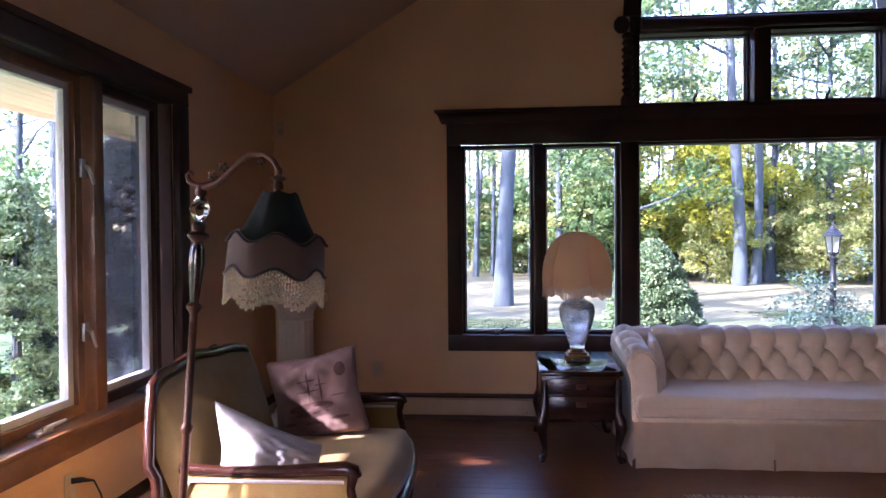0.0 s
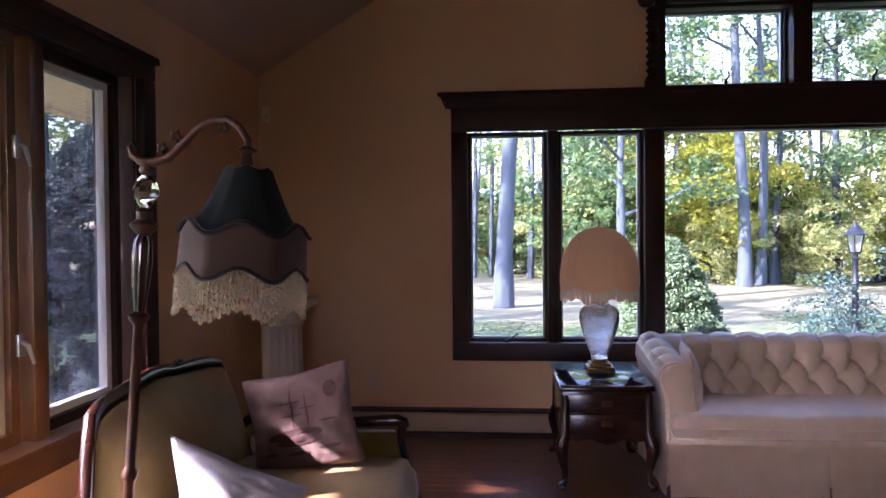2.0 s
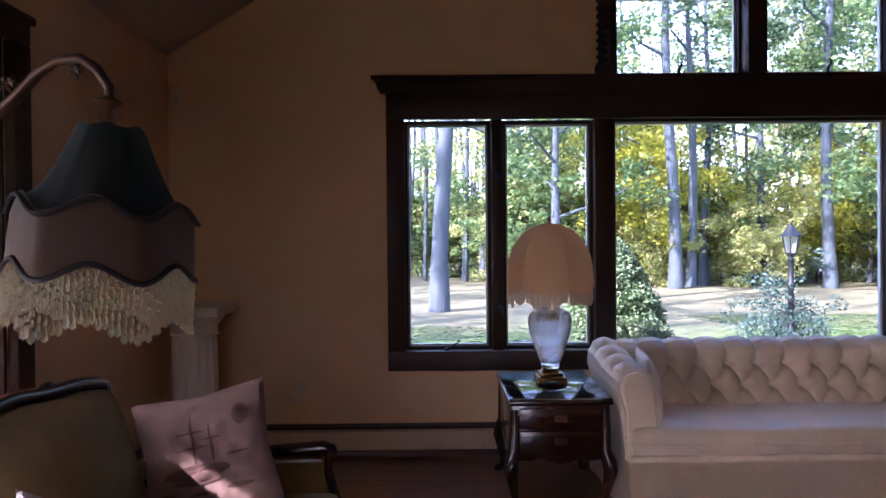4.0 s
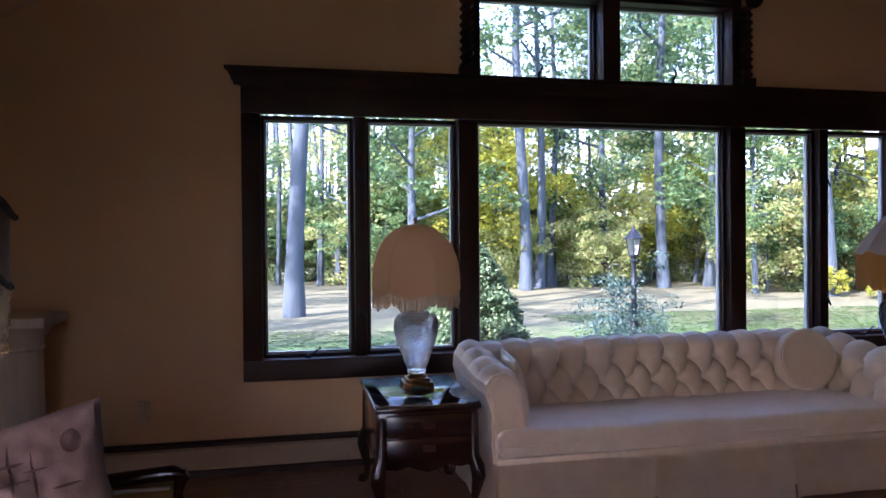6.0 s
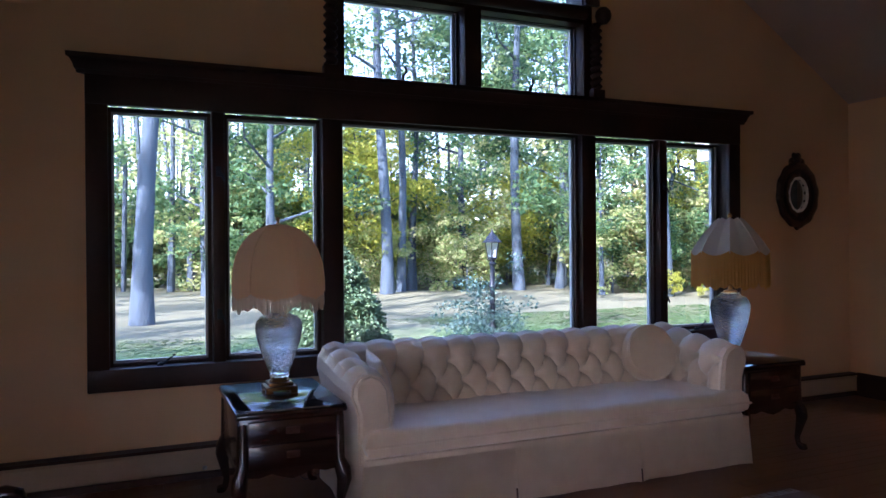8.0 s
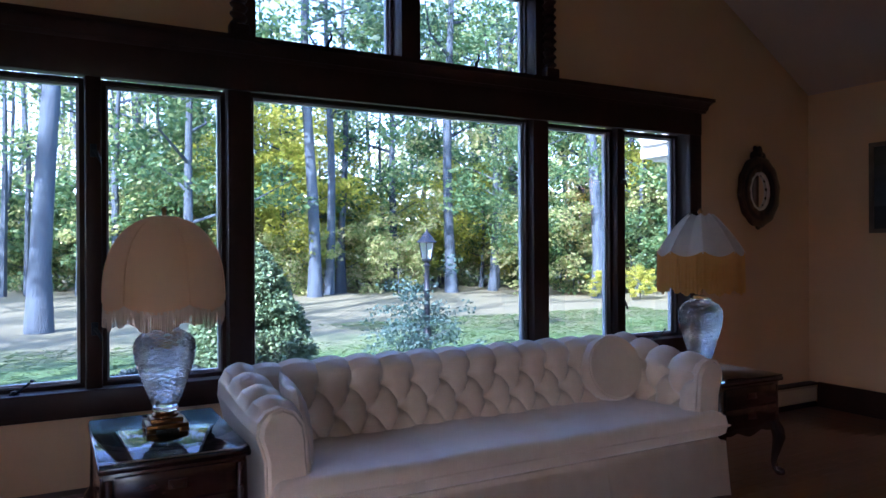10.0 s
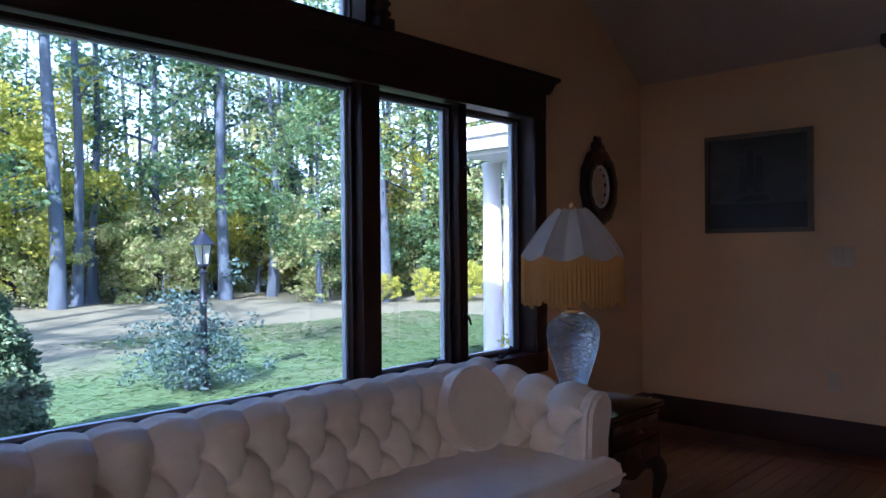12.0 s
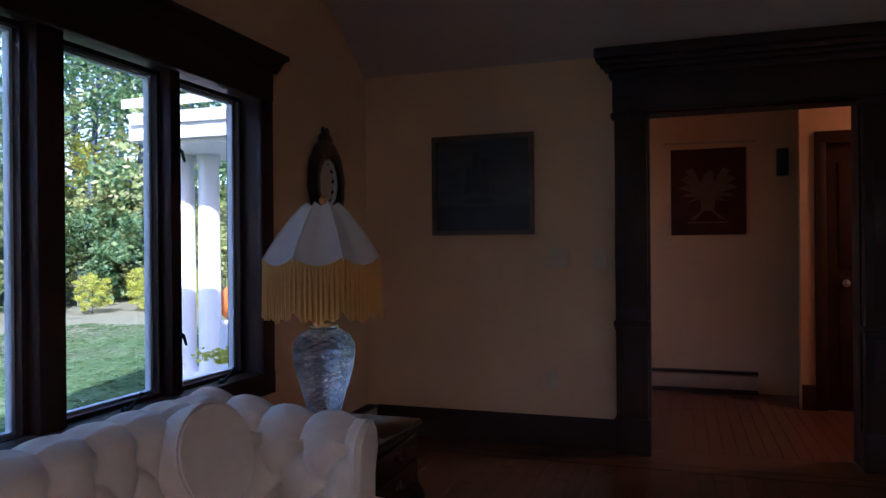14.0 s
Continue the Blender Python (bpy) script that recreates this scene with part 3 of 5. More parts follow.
# ---- outside: eaves and porch ----
sof = thing("eave_west", pose(-1.8, -2, 2.1), "white slatted eave soffit with fascia", "eave", kind="structure")
for k in range(10):
    x = -1.46 - k * 0.095
    part("slat", boxes((x - 0.088, x, -8.0, 0.4, 2.18, 2.2), bevel=0.004), M["white"], sof, world=True)
part("fascia", boxes((-2.445, -2.415, -8.0, 0.42, 2.15, 2.36), bevel=0.004), M["white"], sof, world=True)
part("eave_deck", boxes((-2.42, -1.44, -8.0, 0.4, 2.24, 2.5)), M["white"], sof, world=True)

porch = thing("porch", pose(8.2, 3.0, -0.19), "white entrance porch with round columns and fascia", "porch")
PX, PY = 8.15, 2.95
for dx, dy in ((0, 0), (-0.08, 0.27)):
    bm = bmesh.new()
    lathe(bm, [(0.15, -0.2), (0.15, -0.1), (0.13, -0.08), (0.122, 0.0), (0.12, 1.0), (0.11, 2.2), (0.125, 2.24), (0.132, 2.34)], 28, (PX + dx, PY + dy, 0))
    part("column", bm, M["white"], porch, world=True)
part("ceiling_board", boxes((7.31, 11.2, 0.3, 3.1, 2.34, 2.4)), M["white"], porch, world=True)
part("fascia", boxes((7.2, 7.31, 0.3, 3.1, 2.38, 2.6), bevel=0.008), M["white"], porch, world=True)
GUTTER = [(0, 0), (0.05, 0), (0.062, 0.03), (0.07, 0.05), (0.088, 0.07), (0.09, 0.1), (0.078, 0.1), (0, 0.09)]
part("gutter", sweep(bmesh.new(), GUTTER, (7.2, 0.3, 2.53), (7.2, 3.14, 2.53), (-1, 0, 0)), M["white"], porch, world=True)
part("front_fascia", boxes((7.2, 11.2, 3.1, 3.2, 2.38, 2.6), bevel=0.008), M["white"], porch, world=True)
bm = bmesh.new()
sweep(bm, [(7.1, 2.69), (11.2, 3.7), (11.2, 3.8), (7.1, 2.78)], (0, 0.3, 0), (0, 3.2, 0), (1, 0, 0))
part("roof", bm, M["clad"], porch, world=True)
part("porch_floor", boxes((7.75, 11.2, 0.3, 3.35, -0.4, -0.1), bevel=0.01), M["white"], porch, world=True)
part("house_wall", boxes((10.2, 10.4, 0.3, 3.3, -0.1, 2.32)), M["white"], porch, world=True)
solid("planter_stand", boxes((8.75, 9.1, 2.9, 3.25, -0.1, 0.42), bevel=0.02), M["clad"], "pale stand on the porch floor", "stand")
pk = thing("pumpkin", pose(8.92, 3.07, 0.42), "large orange ribbed pumpkin on the porch stand", "pumpkin")
M["pumpkin"] = surface("pumpkin_skin", (0.5, 0.13, 0.02), (0.68, 0.22, 0.04), 5, 0.45, 0.1, 40)
bm = bmesh.new()
lathe(bm, [(0.03, 0.05), (0.15, 0.0), (0.24, 0.08), (0.27, 0.2), (0.24, 0.34), (0.14, 0.42), (0.03, 0.4)], 40, (0, 0, 0), 0.05, 10)
part("shell", bm, M["pumpkin"], pk)
bm = bmesh.new()
tube(bm, [(0, 0, 0.38), (0.01, 0, 0.46), (0.05, 0.02, 0.52)], [0.035, 0.025, 0.02], 8)
part("stem", bm, M["heater"], pk, "dry brown stem")

# ---- outside: planting ----
M["bark"] = surface("grey_bark", (0.034, 0.05, 0.062), (0.09, 0.125, 0.15), 2.5, 0.9, 0.8, 22, stretch=(3, 3, 0.5), dist=0.04)
M["leaf_green"] = leafy("maple_leaf_green", (0.062, 0.139, 0.065), (0.123, 0.239, 0.092), (0.277, 0.37, 0.139), 0.55)
M["leaf_yellow"] = leafy("maple_leaf_yellow", (0.263, 0.338, 0.048), (0.45, 0.469, 0.056), (0.656, 0.619, 0.112), 0.55)
M["leaf_pale"] = leafy("woodland_leaf_pale", (0.212, 0.309, 0.098), (0.407, 0.468, 0.168), (0.601, 0.566, 0.291), 0.6)
M["needle"] = leafy("spruce_needle", (0.072, 0.142, 0.076), (0.142, 0.243, 0.121), (0.254, 0.354, 0.173), 0.25)
M["yew"] = leafy("yew_needle", (0.022, 0.042, 0.045), (0.042, 0.075, 0.078), (0.07, 0.115, 0.11), 0.1)
M["pine"] = leafy("pine_needle", (0.045, 0.098, 0.06), (0.09, 0.165, 0.09), (0.165, 0.24, 0.128), 0.4)


def leaves(rng, spots, each, size, spread=1.0):
    """A mesh of small pointed leaves gathered round spots (x, y, z, radius)."""
    sp = np.array(spots)
    n = len(sp) * each
    c = np.repeat(sp, each, axis=0)
    d = rng.normal(size=(n, 3))
    d /= np.linalg.norm(d, axis=1)[:, None]
    p = c[:, :3] + d * (c[:, 3] * rng.random(n) ** 0.45 * spread)[:, None] * np.array([1, 1, 0.62])
    a = rng.normal(size=(n, 3)) * np.array([1, 1, 0.55])
    a /= np.linalg.norm(a, axis=1)[:, None]
    b = np.cross(a, rng.normal(size=(n, 3)))
    b /= np.linalg.norm(b, axis=1)[:, None]
    s = size * (0.6 + 0.8 * rng.random(n))[:, None]
    v = np.stack([p - a * s * 0.6, p + b * s * 0.36, p + a * s * 0.6, p - b * s * 0.36], axis=1).reshape(-1, 3)
    me = bpy.data.meshes.new("leaves")
    me.from_pydata(v.tolist(), [], np.arange(n * 4).reshape(-1, 4).tolist())
    return me


def grow(name, kind, rng, high, radius, crown, clumps, each, leaf, material, bare, label, lean=0.02, limbs=9, clump=0.9):
    """One tree: a tapered trunk with limbs, and a crown of leaf clumps round the limbs' ends."""
    t = thing(name, Matrix(), label, "tree")
    bm = bmesh.new()
    spine = [Vector((lean * z + 0.12 * math.sin(z * 0.5 + high), 0.1 * math.sin(z * 0.4), z)) for z in np.linspace(-0.3, high, 12)]
    tube(bm, spine, [radius * (1.35 if i == 0 else 1.0) * (1 - 0.075 * i) for i in range(12)], 12)
    spots = []
    for k in range(limbs):
        z = bare + (high - bare) * (k + 0.5) / limbs
        a = k * 2.4 + rng.random()
        i = min(10, int(z / high * 11))
        p = spine[i].lerp(spine[i + 1], 0.5)
        p.z = z
        reach = crown * (0.55 + 0.6 * math.sin(math.pi * min(1, 0.15 + 0.8 * (z - bare) / max(0.1, high - bare)))) * (0.8 + 0.4 * rng.random())
        mid = p + Vector((math.cos(a), math.sin(a), 0.35)) * reach * 0.5
        tip = p + Vector((math.cos(a + 0.2), math.sin(a + 0.2), 0.45)) * reach
        tube(bm, [p, mid, tip], [radius * 0.3, radius * 0.18, radius * 0.06], 6)
        for q in range(clumps // limbs):
            f = 0.35 + 0.75 * rng.random()
            c = p.lerp(tip, f)
            spots.append((c.x + rng.normal() * crown * 0.2, c.y + rng.normal() * crown * 0.2, c.z + rng.normal() * 0.45, clump * (0.55 + 0.6 * rng.random())))
    part("trunk", bm, M["bark"], t)
    me = leaves(rng, spots, each, leaf)
    me.materials.append(material)
    ob = new("crown", me)
    ob.parent = t
    return t


R = np.random.default_rng(7)
green = [grow("maple_tree", "maple", R, 9.0, 0.16, 2.8, 63, 115, 0.135, M["leaf_green"], 1.8, "green leafed maple tree at the lawn edge") for _ in range(2)]
gold = [grow("maple_tree", "maple", R, 6.6, 0.13, 2.2, 72, 130, 0.135, M["leaf_yellow"], 0.9, "yellow autumn maple tree behind the lawn") for _ in range(1)]
pale = [grow("woodland_tree", "wood", R, 11.0, 0.10, 2.1, 45, 66, 0.145, M["leaf_pale"], 1.2, "slender pale leafed woodland tree", 0.03) for _ in range(2)]
tall = [grow("pine_tree", "pine", R, 17.0, 0.2, 2.6, 36, 36, 0.2, M["pine"], 6.5, "tall bare trunked pine tree on the lawn", 0.012) for _ in range(1)]
bushy = [grow("understory_shrub", "shrub", R, 3.0, 0.05, 1.5, 54, 110, 0.125, m, 0.2, l, 0.05, 9, 0.6) for m, l in ((M["leaf_pale"], "pale leafed woodland shrub"), (M["leaf_green"], "green leafed woodland shrub"), (M["leaf_yellow"], "bright yellow green shrub at the wood edge"))]


def stand(protos, rows, group, first=True):
    """Places trees at (x, y, size, which); the first of each kind is moved, the others are copies."""
    used = set()
    for x, y, s, w in rows:
        p = protos[w]
        m = pose(x, y, -0.19, 0, 0, (x * 57 + y * 31) % 360) @ Matrix.Scale(s, 4)
        if w in used:
            c = copy_thing(p, pose(0, 0, 0))
            c.matrix_basis = m
        else:
            used.add(w)
            p.matrix_basis = m
            tagged(p, group=group)


stand(tall, [(0.51, 10.4, 0.95, 0), (7.15, 16.25, 0.95, 0), (7.95, 17.0, 0.75, 0), (8.9, 18.4, 0.7, 0), (11.54, 15.9, 0.9, 0), (14.6, 12.7, 0.95, 0), (-5.2, 5.5, 1.1, 0), (-9.5, 10.0, 1.0, 0), (16.9, 20.3, 0.9, 0), (3.2, 21.5, 0.8, 0)], "tall pines round the lawn")
stand(green, [(3.6, 15.2, 0.95, 0), (2.2, 18.5, 0.9, 1), (10.6, 18.0, 1.0, 1), (13.2, 16.0, 0.95, 0), (12.9, 13.3, 0.55, 1), (16.5, 15.5, 1.0, 0), (18.5, 11.5, 1.0, 1), (-13, 13.5, 1.0, 0), (-8, 16.5, 1.0, 1), (20, 17, 1.1, 0), (15, 22, 1.1, 1), (-17, 17, 1.1, 0), (22, 9, 1.1, 1), (25, 13, 1.2, 0), (4.8, 20.5, 0.85, 1)], "green maples")
stand(gold, [(6.9, 18.6, 0.8, 0), (5.6, 19.2, 0.7, 0), (8.6, 19.8, 0.7, 0), (10.2, 19.5, 0.5, 0), (12.2, 19.0, 0.55, 0), (14.2, 18.5, 0.6, 0), (18.5, 15.0, 0.7, 0)], "yellow maples")
rows = []
for k in range(40):
    a = math.radians(-6 + 102 * ((k * 0.618) % 1))
    d = 23 + 13 * R.random()
    x, y = 1 + d * math.cos(a), -3 + d * math.sin(a)
    if y > 3:
        rows.append((x, y, 0.75 + 0.5 * R.random(), k % 2))
stand(pale, rows, "woodland trees")
rows = []
for k in range(84):
    a = math.radians(-4 + 98 * ((k * 0.618 + 0.3) % 1))
    d = 21.0 + 10 * R.random()
    x, y = 1 + d * math.cos(a), -3 + d * math.sin(a)
    if y > 4:
        rows.append((x, y, 0.6 + 0.5 * R.random(), (k // 3) % 2))
stand(bushy, rows, "woodland shrubs")
stand(bushy, [(15.4, 11.7, 0.24, 2), (16.3, 10.9, 0.28, 2), (14.6, 12.4, 0.2, 2), (17.2, 10.2, 0.25, 2)], "yellow shrubs at the wood edge")
# Unseen trees to the west, added to throw dappled shadow over the lawn.
for p, (x, y, s) in ((pale[0], (-9.0, 2.0, 1.0)), (pale[1], (-13.0, 4.0, 1.1)), (pale[0], (-10.5, 6.5, 1.0)), (tall[0], (-7.5, 0.5, 0.9)), (pale[1], (-12.0, 0.0, 1.1))):
    copy_thing(p, pose(0, 0, 0)).matrix_basis = pose(x, y, -0.19, 0, 0, 40) @ Matrix.Scale(s, 4)
# deep woods closing the view
spots = []
for k in range(430):
    a, d = math.radians(-25 + 235 * R.random()), 36 + 26 * R.random()
    x, y = 2 + d * math.cos(a), -2 + d * math.sin(a)
    gap = abs(math.atan2(y + 5, x - 0.6) - math.radians(88)) < 0.09
    spots.append((x, y, (0.3 + 3 * R.random()) if gap else (0.2 + 9 * R.random() ** 1.8), 1.7))
me = leaves(R, spots, 130, 0.3)
me.materials.append(M["leaf_pale"])
tagged(new("far_woods", me), "dense pale green woodland beyond the lawn", "woods", kind="stuff")
bm = bmesh.new()
for k in range(150):
    a, d = math.radians(-10 + 112 * R.random()), 24 + 22 * R.random()
    x, y = 1 + d * math.cos(a), -3 + d * math.sin(a)
    tube(bm, [(x, y, -0.3), (x + 0.1, y, 4), (x + R.normal() * 0.4, y, 10)], [0.09 + 0.07 * R.random(), 0.08, 0.04], 6)
tagged(new("far_trunks", mesh_of("far_trunks", bm, M["bark"])), "slender grey trunks deep in the woods", "woods", kind="stuff")


def evergreen(name, rng, x, y, high, wide, material, n, label, blunt=0.8, size=0.03):
    t = thing(name, pose(x, y, -0.19), label, "shrub")
    bm = bmesh.new()
    tube(bm, [(0, 0, -0.1), (0.02, 0, high * 0.85)], [0.05, 0.02], 8)
    part("stem", bm, M["bark"], t)
    spots = []
    for k in range(n):
        f = rng.random() ** 0.8
        r = wide * (1 - f ** 1.6) ** blunt * (0.82 + 0.25 * rng.random())
        a = rng.random() * 6.283
        spots.append((r * math.cos(a), r * math.sin(a), 0.06 + f * (high - 0.1), 0.11))
    me = leaves(rng, spots, 190, size)
    me.materials.append(material)
    ob = new("foliage", me)
    ob.parent = t
    return t


evergreen("dwarf_spruce", R, 2.12, 2.7, 1.5, 0.55, M["needle"], 620, "dense conical green dwarf spruce below the window")
evergreen("arborvitae", R, -3.75, 0.5, 2.1, 0.55, M["needle"], 420, "upright dense green arborvitae beside the house")
evergreen("yew_shrub", R, -3.3, 1.9, 2.75, 1.2, M["yew"], 1100, "large dark rounded yew beside the house", 0.6)
# The 5.6 m arborvitae is an unseen sun blocker for the west window.
evergreen("arborvitae", R, -5.0, -4.45, 5.6, 0.62, M["needle"], 620, "tall green arborvitae out of view, added to block the sun", 0.35)
tagged(evergreen("spreading_juniper", R, 1.3, 2.2, 0.55, 0.7, M["yew"], 260, "low blue green juniper below the window", 0.5), kind="")
spots = [(4.72 + R.normal() * 0.3, 4.5 + R.normal() * 0.25, -0.1 + abs(R.normal()) * 0.46, 0.15) for _ in range(110)]
bm = bmesh.new()
t = thing("rose_bush", pose(4.5, 4.5, -0.19), "loose small leafed bush around the lamp post", "shrub")
for s in spots[:16]:
    tube(bm, [(4.6, 4.45, -0.2), ((4.6 + s[0]) / 2, (4.45 + s[1]) / 2, s[2] * 0.6), s[:3]], [0.008, 0.006, 0.003], 5)
part("stems", bm, M["bark"], t, world=True)
me = leaves(R, spots, 40, 0.036)
me.materials.append(leafy("rose_leaf", (0.025, 0.065, 0.058), (0.05, 0.11, 0.095), (0.11, 0.19, 0.15), 0.3))
ob = new("foliage", me)
ob.parent = t
ob.matrix_parent_inverse = base_of(t).inverted()
spots = [(8.0 + 0.25 * R.normal(), 2.3 + 0.2 * R.normal(), 0.1 + 0.12 * R.random(), 0.12) for _ in range(30)]
t = thing("chrysanthemum", pose(8.0, 2.3, -0.1), "yellow chrysanthemums in a pot on the porch", "flowers")
bm = bmesh.new()
lathe(bm, [(0.1, -0.1), (0.15, 0.1), (0.16, 0.12), (0.14, 0.12)], 20, (8.0, 2.3, 0))
part("pot", bm, M["black"], t, world=True)
me = leaves(R, spots, 40, 0.05)
me.materials.append(M["leaf_yellow"])
ob = new("blossoms", me)
ob.parent = t
ob.matrix_parent_inverse = base_of(t).inverted()

# grasses in the bed below the window
def blades(rng, spots, each, high):
    n = len(spots) * each
    c = np.repeat(np.array(spots), each, axis=0)
    a = rng.random(n) * 2 * math.pi
    d = np.stack([np.cos(a), np.sin(a), np.zeros(n)], axis=1)
    w = np.stack([-np.sin(a), np.cos(a), np.zeros(n)], axis=1) * 0.004
    b = c + d * (0.05 * rng.random(n))[:, None]
    h = high * (0.6 + 0.5 * rng.random(n))
    m = b + d * (0.06 * rng.random(n) + 0.02)[:, None] + np.stack([0 * h, 0 * h, h * 0.7], axis=1)
    e = m + d * (0.08 * rng.random(n) + 0.03)[:, None] + np.stack([0 * h, 0 * h, h * 0.3], axis=1)
    v = np.stack([b - w, b + w, m + w, e, m - w], axis=1).reshape(-1, 3)
    me = bpy.data.meshes.new("blades")
    me.from_pydata(v.tolist(), [], np.arange(n * 5).reshape(-1, 5).tolist())
    return me


M["blade"] = leafy("pale_grass_blade", (0.22, 0.27, 0.07), (0.38, 0.40, 0.13), (0.55, 0.52, 0.24), 0.4)
me = blades(R, [(3.3 + 1.8 * R.random(), 2.0 + 0.7 * R.random(), -0.19) for _ in range(36)], 40, 0.2)
me.materials.append(M["blade"])
tagged(new("ornamental_grass", me), "pale yellow green grasses in the bed below the window", "grass", kind="stuff")
me = blades(R, [(-1 + 14 * R.random(), 0.5 + 9 * R.random(), -0.2) for _ in range(16000)], 3, 0.022)
me.materials.append(leafy("lawn_blade", (0.055, 0.12, 0.035), (0.085, 0.16, 0.05), (0.15, 0.21, 0.075), 0.3))
tagged(new("lawn_grass", me), "short mown lawn grass", "grass", kind="stuff")

# lamp post
t = thing("street_lamp", pose(4.77, 4.45, -0.19), "black iron lamp post with glazed lantern on the lawn", "lamp post")
bm = bmesh.new()
lathe(bm, [(0.075, -0.05), (0.075, 0.12), (0.055, 0.16), (0.05, 0.42), (0.04, 0.45), (0.036, 0.9), (0.05, 0.92), (0.034, 0.95), (0.032, 1.2), (0.05, 1.23), (0.03, 1.25), (0.03, 1.28)], 14)
part("post", bm, M["black"], t)
bm = bmesh.new()
for k in range(6):
    a0, a1 = k * math.pi / 3, (k + 1) * math.pi / 3
    tube(bm, [(0.065 * math.cos(a0), 0.065 * math.sin(a0), 1.3), (0.105 * math.cos(a0), 0.105 * math.sin(a0), 1.52)], 0.007, 6)
lathe(bm, [(0.03, 1.27), (0.07, 1.29), (0.072, 1.31), (0.03, 1.315)], 6)
part("lantern_frame", bm, M["black"], t)
bm = bmesh.new()
lathe(bm, [(0.13, 1.515), (0.13, 1.53), (0.1, 1.55), (0.06, 1.61), (0.035, 1.635), (0.03, 1.65), (0.012, 1.66), (0.014, 1.68), (0.0, 1.71)], 12)
part("lantern_roof", bm, M["black"], t)
M["frost"] = glassy("lantern_glass", (0.9, 0.92, 0.95), 0.35)
bm = bmesh.new()
lathe(bm, [(0.06, 1.315), (0.098, 1.513)], 6)
part("lantern_pane", bm, M["frost"], t)

# ---- furniture materials ----
M["ivory"] = surface("ivory_damask", (0.76, 0.60, 0.43), (0.87, 0.72, 0.55), 9, 0.36, 0.2, 160, sheen=0.5, dist=0.003)
M["mahogany"] = surface("mahogany_varnish", (0.018, 0.006, 0.004), (0.05, 0.015, 0.008), 4, 0.22, 0.06, 40, stretch=(1, 4, 4), coat=0.5, dist=0.002)
M["olive"] = surface("olive_velvet", (0.22, 0.135, 0.03), (0.38, 0.25, 0.065), 5, 0.75, 0.3, 220, sheen=0.15, dist=0.002)
M["brass"] = surface("aged_brass", (0.45, 0.22, 0.06), (0.65, 0.36, 0.12), 14, 0.28, 0.1, 90, metal=1.0)
M["old_brass"] = surface("dark_old_brass", (0.10, 0.045, 0.015), (0.26, 0.13, 0.04), 18, 0.3, 0.1, 90, metal=1.0)
M["crystal"] = glassy("cut_crystal", (1.0, 1.0, 1.0), 0.015, 1.5, 0.05, 40.0)
M["crystal"].node_tree.nodes["Principled BSDF"].inputs["Transmission Weight"].default_value = 0.98
M["clear"] = glassy("clear_crystal", (1, 1, 1), 0.0, 1.52)
M["table_glass"] = glassy("table_glass", (0.80, 0.92, 0.86), 0.0, 1.5)
M["silk"] = cloth("apricot_silk_shade", (0.95, 0.59, 0.32), (0.97, 0.69, 0.42), 0.7)
M["lace"] = cloth("white_lace_shade", (0.68, 0.62, 0.55), (0.82, 0.76, 0.69), 0.35, 160)
M["gold_fringe"] = cloth("gold_fringe", (0.66, 0.33, 0.06), (0.80, 0.46, 0.11), 0.4)
M["pale_fringe"] = cloth("pale_silk_fringe", (0.86, 0.72, 0.58), (0.92, 0.80, 0.67), 0.6)
M["green_silk"] = cloth("dark_green_silk", (0.004, 0.011, 0.012), (0.009, 0.021, 0.021), 0.08)
M["green_silk"].node_tree.nodes["Principled BSDF"].inputs["Sheen Weight"].default_value = 0.0
M["tan_silk"] = cloth("brown_silk_band", (0.07, 0.04, 0.025), (0.12, 0.07, 0.045), 0.2)
M["braid"] = surface("black_braid", (0.012, 0.009, 0.01), (0.03, 0.022, 0.022), 20, 0.8, 0.2, 200)
M["bead"] = glassy("pearl_bead", (0.80, 0.72, 0.54), 0.2, 1.45)
M["bead"].node_tree.nodes["Principled BSDF"].inputs["Transmission Weight"].default_value = 0.75
M["bronze"] = surface("dark_bronze", (0.035, 0.016, 0.010), (0.10, 0.045, 0.025), 12, 0.42, 0.15, 70, metal=0.5)
M["plaster"] = surface("cream_plaster", (0.62, 0.54, 0.43), (0.72, 0.64, 0.52), 4, 0.8, 0.2, 60, dist=0.004)
M["linen"] = surface("grey_white_linen", (0.46, 0.45, 0.46), (0.60, 0.58, 0.58), 7, 0.85, 0.35, 200, dist=0.003)
M["toile"] = surface("faded_rose_linen", (0.12, 0.07, 0.058), (0.19, 0.12, 0.10), 6, 0.85, 0.35, 200, dist=0.003)
M["print"] = surface("brown_print_ink", (0.055, 0.024, 0.02), (0.085, 0.042, 0.034), 9, 0.9, 0.2, 200, dist=0.002)
M["mirror"] = surface("silvered_mirror", (0.85, 0.85, 0.85), (0.9, 0.9, 0.9), 3, 0.02, 0.0, metal=1.0)
M["rug"] = surface("dark_wool_rug", (0.05, 0.025, 0.03), (0.12, 0.05, 0.05), 9, 0.95, 0.5, 260, dist=0.006)
M["rug_border"] = surface("pale_rug_border", (0.24, 0.18, 0.17), (0.34, 0.27, 0.25), 9, 0.95, 0.5, 260, dist=0.006)


def smoothstep(a, b, x):
    t = min(1.0, max(0.0, (x - a) / (b - a)))
    return t * t * (3 - 2 * t)


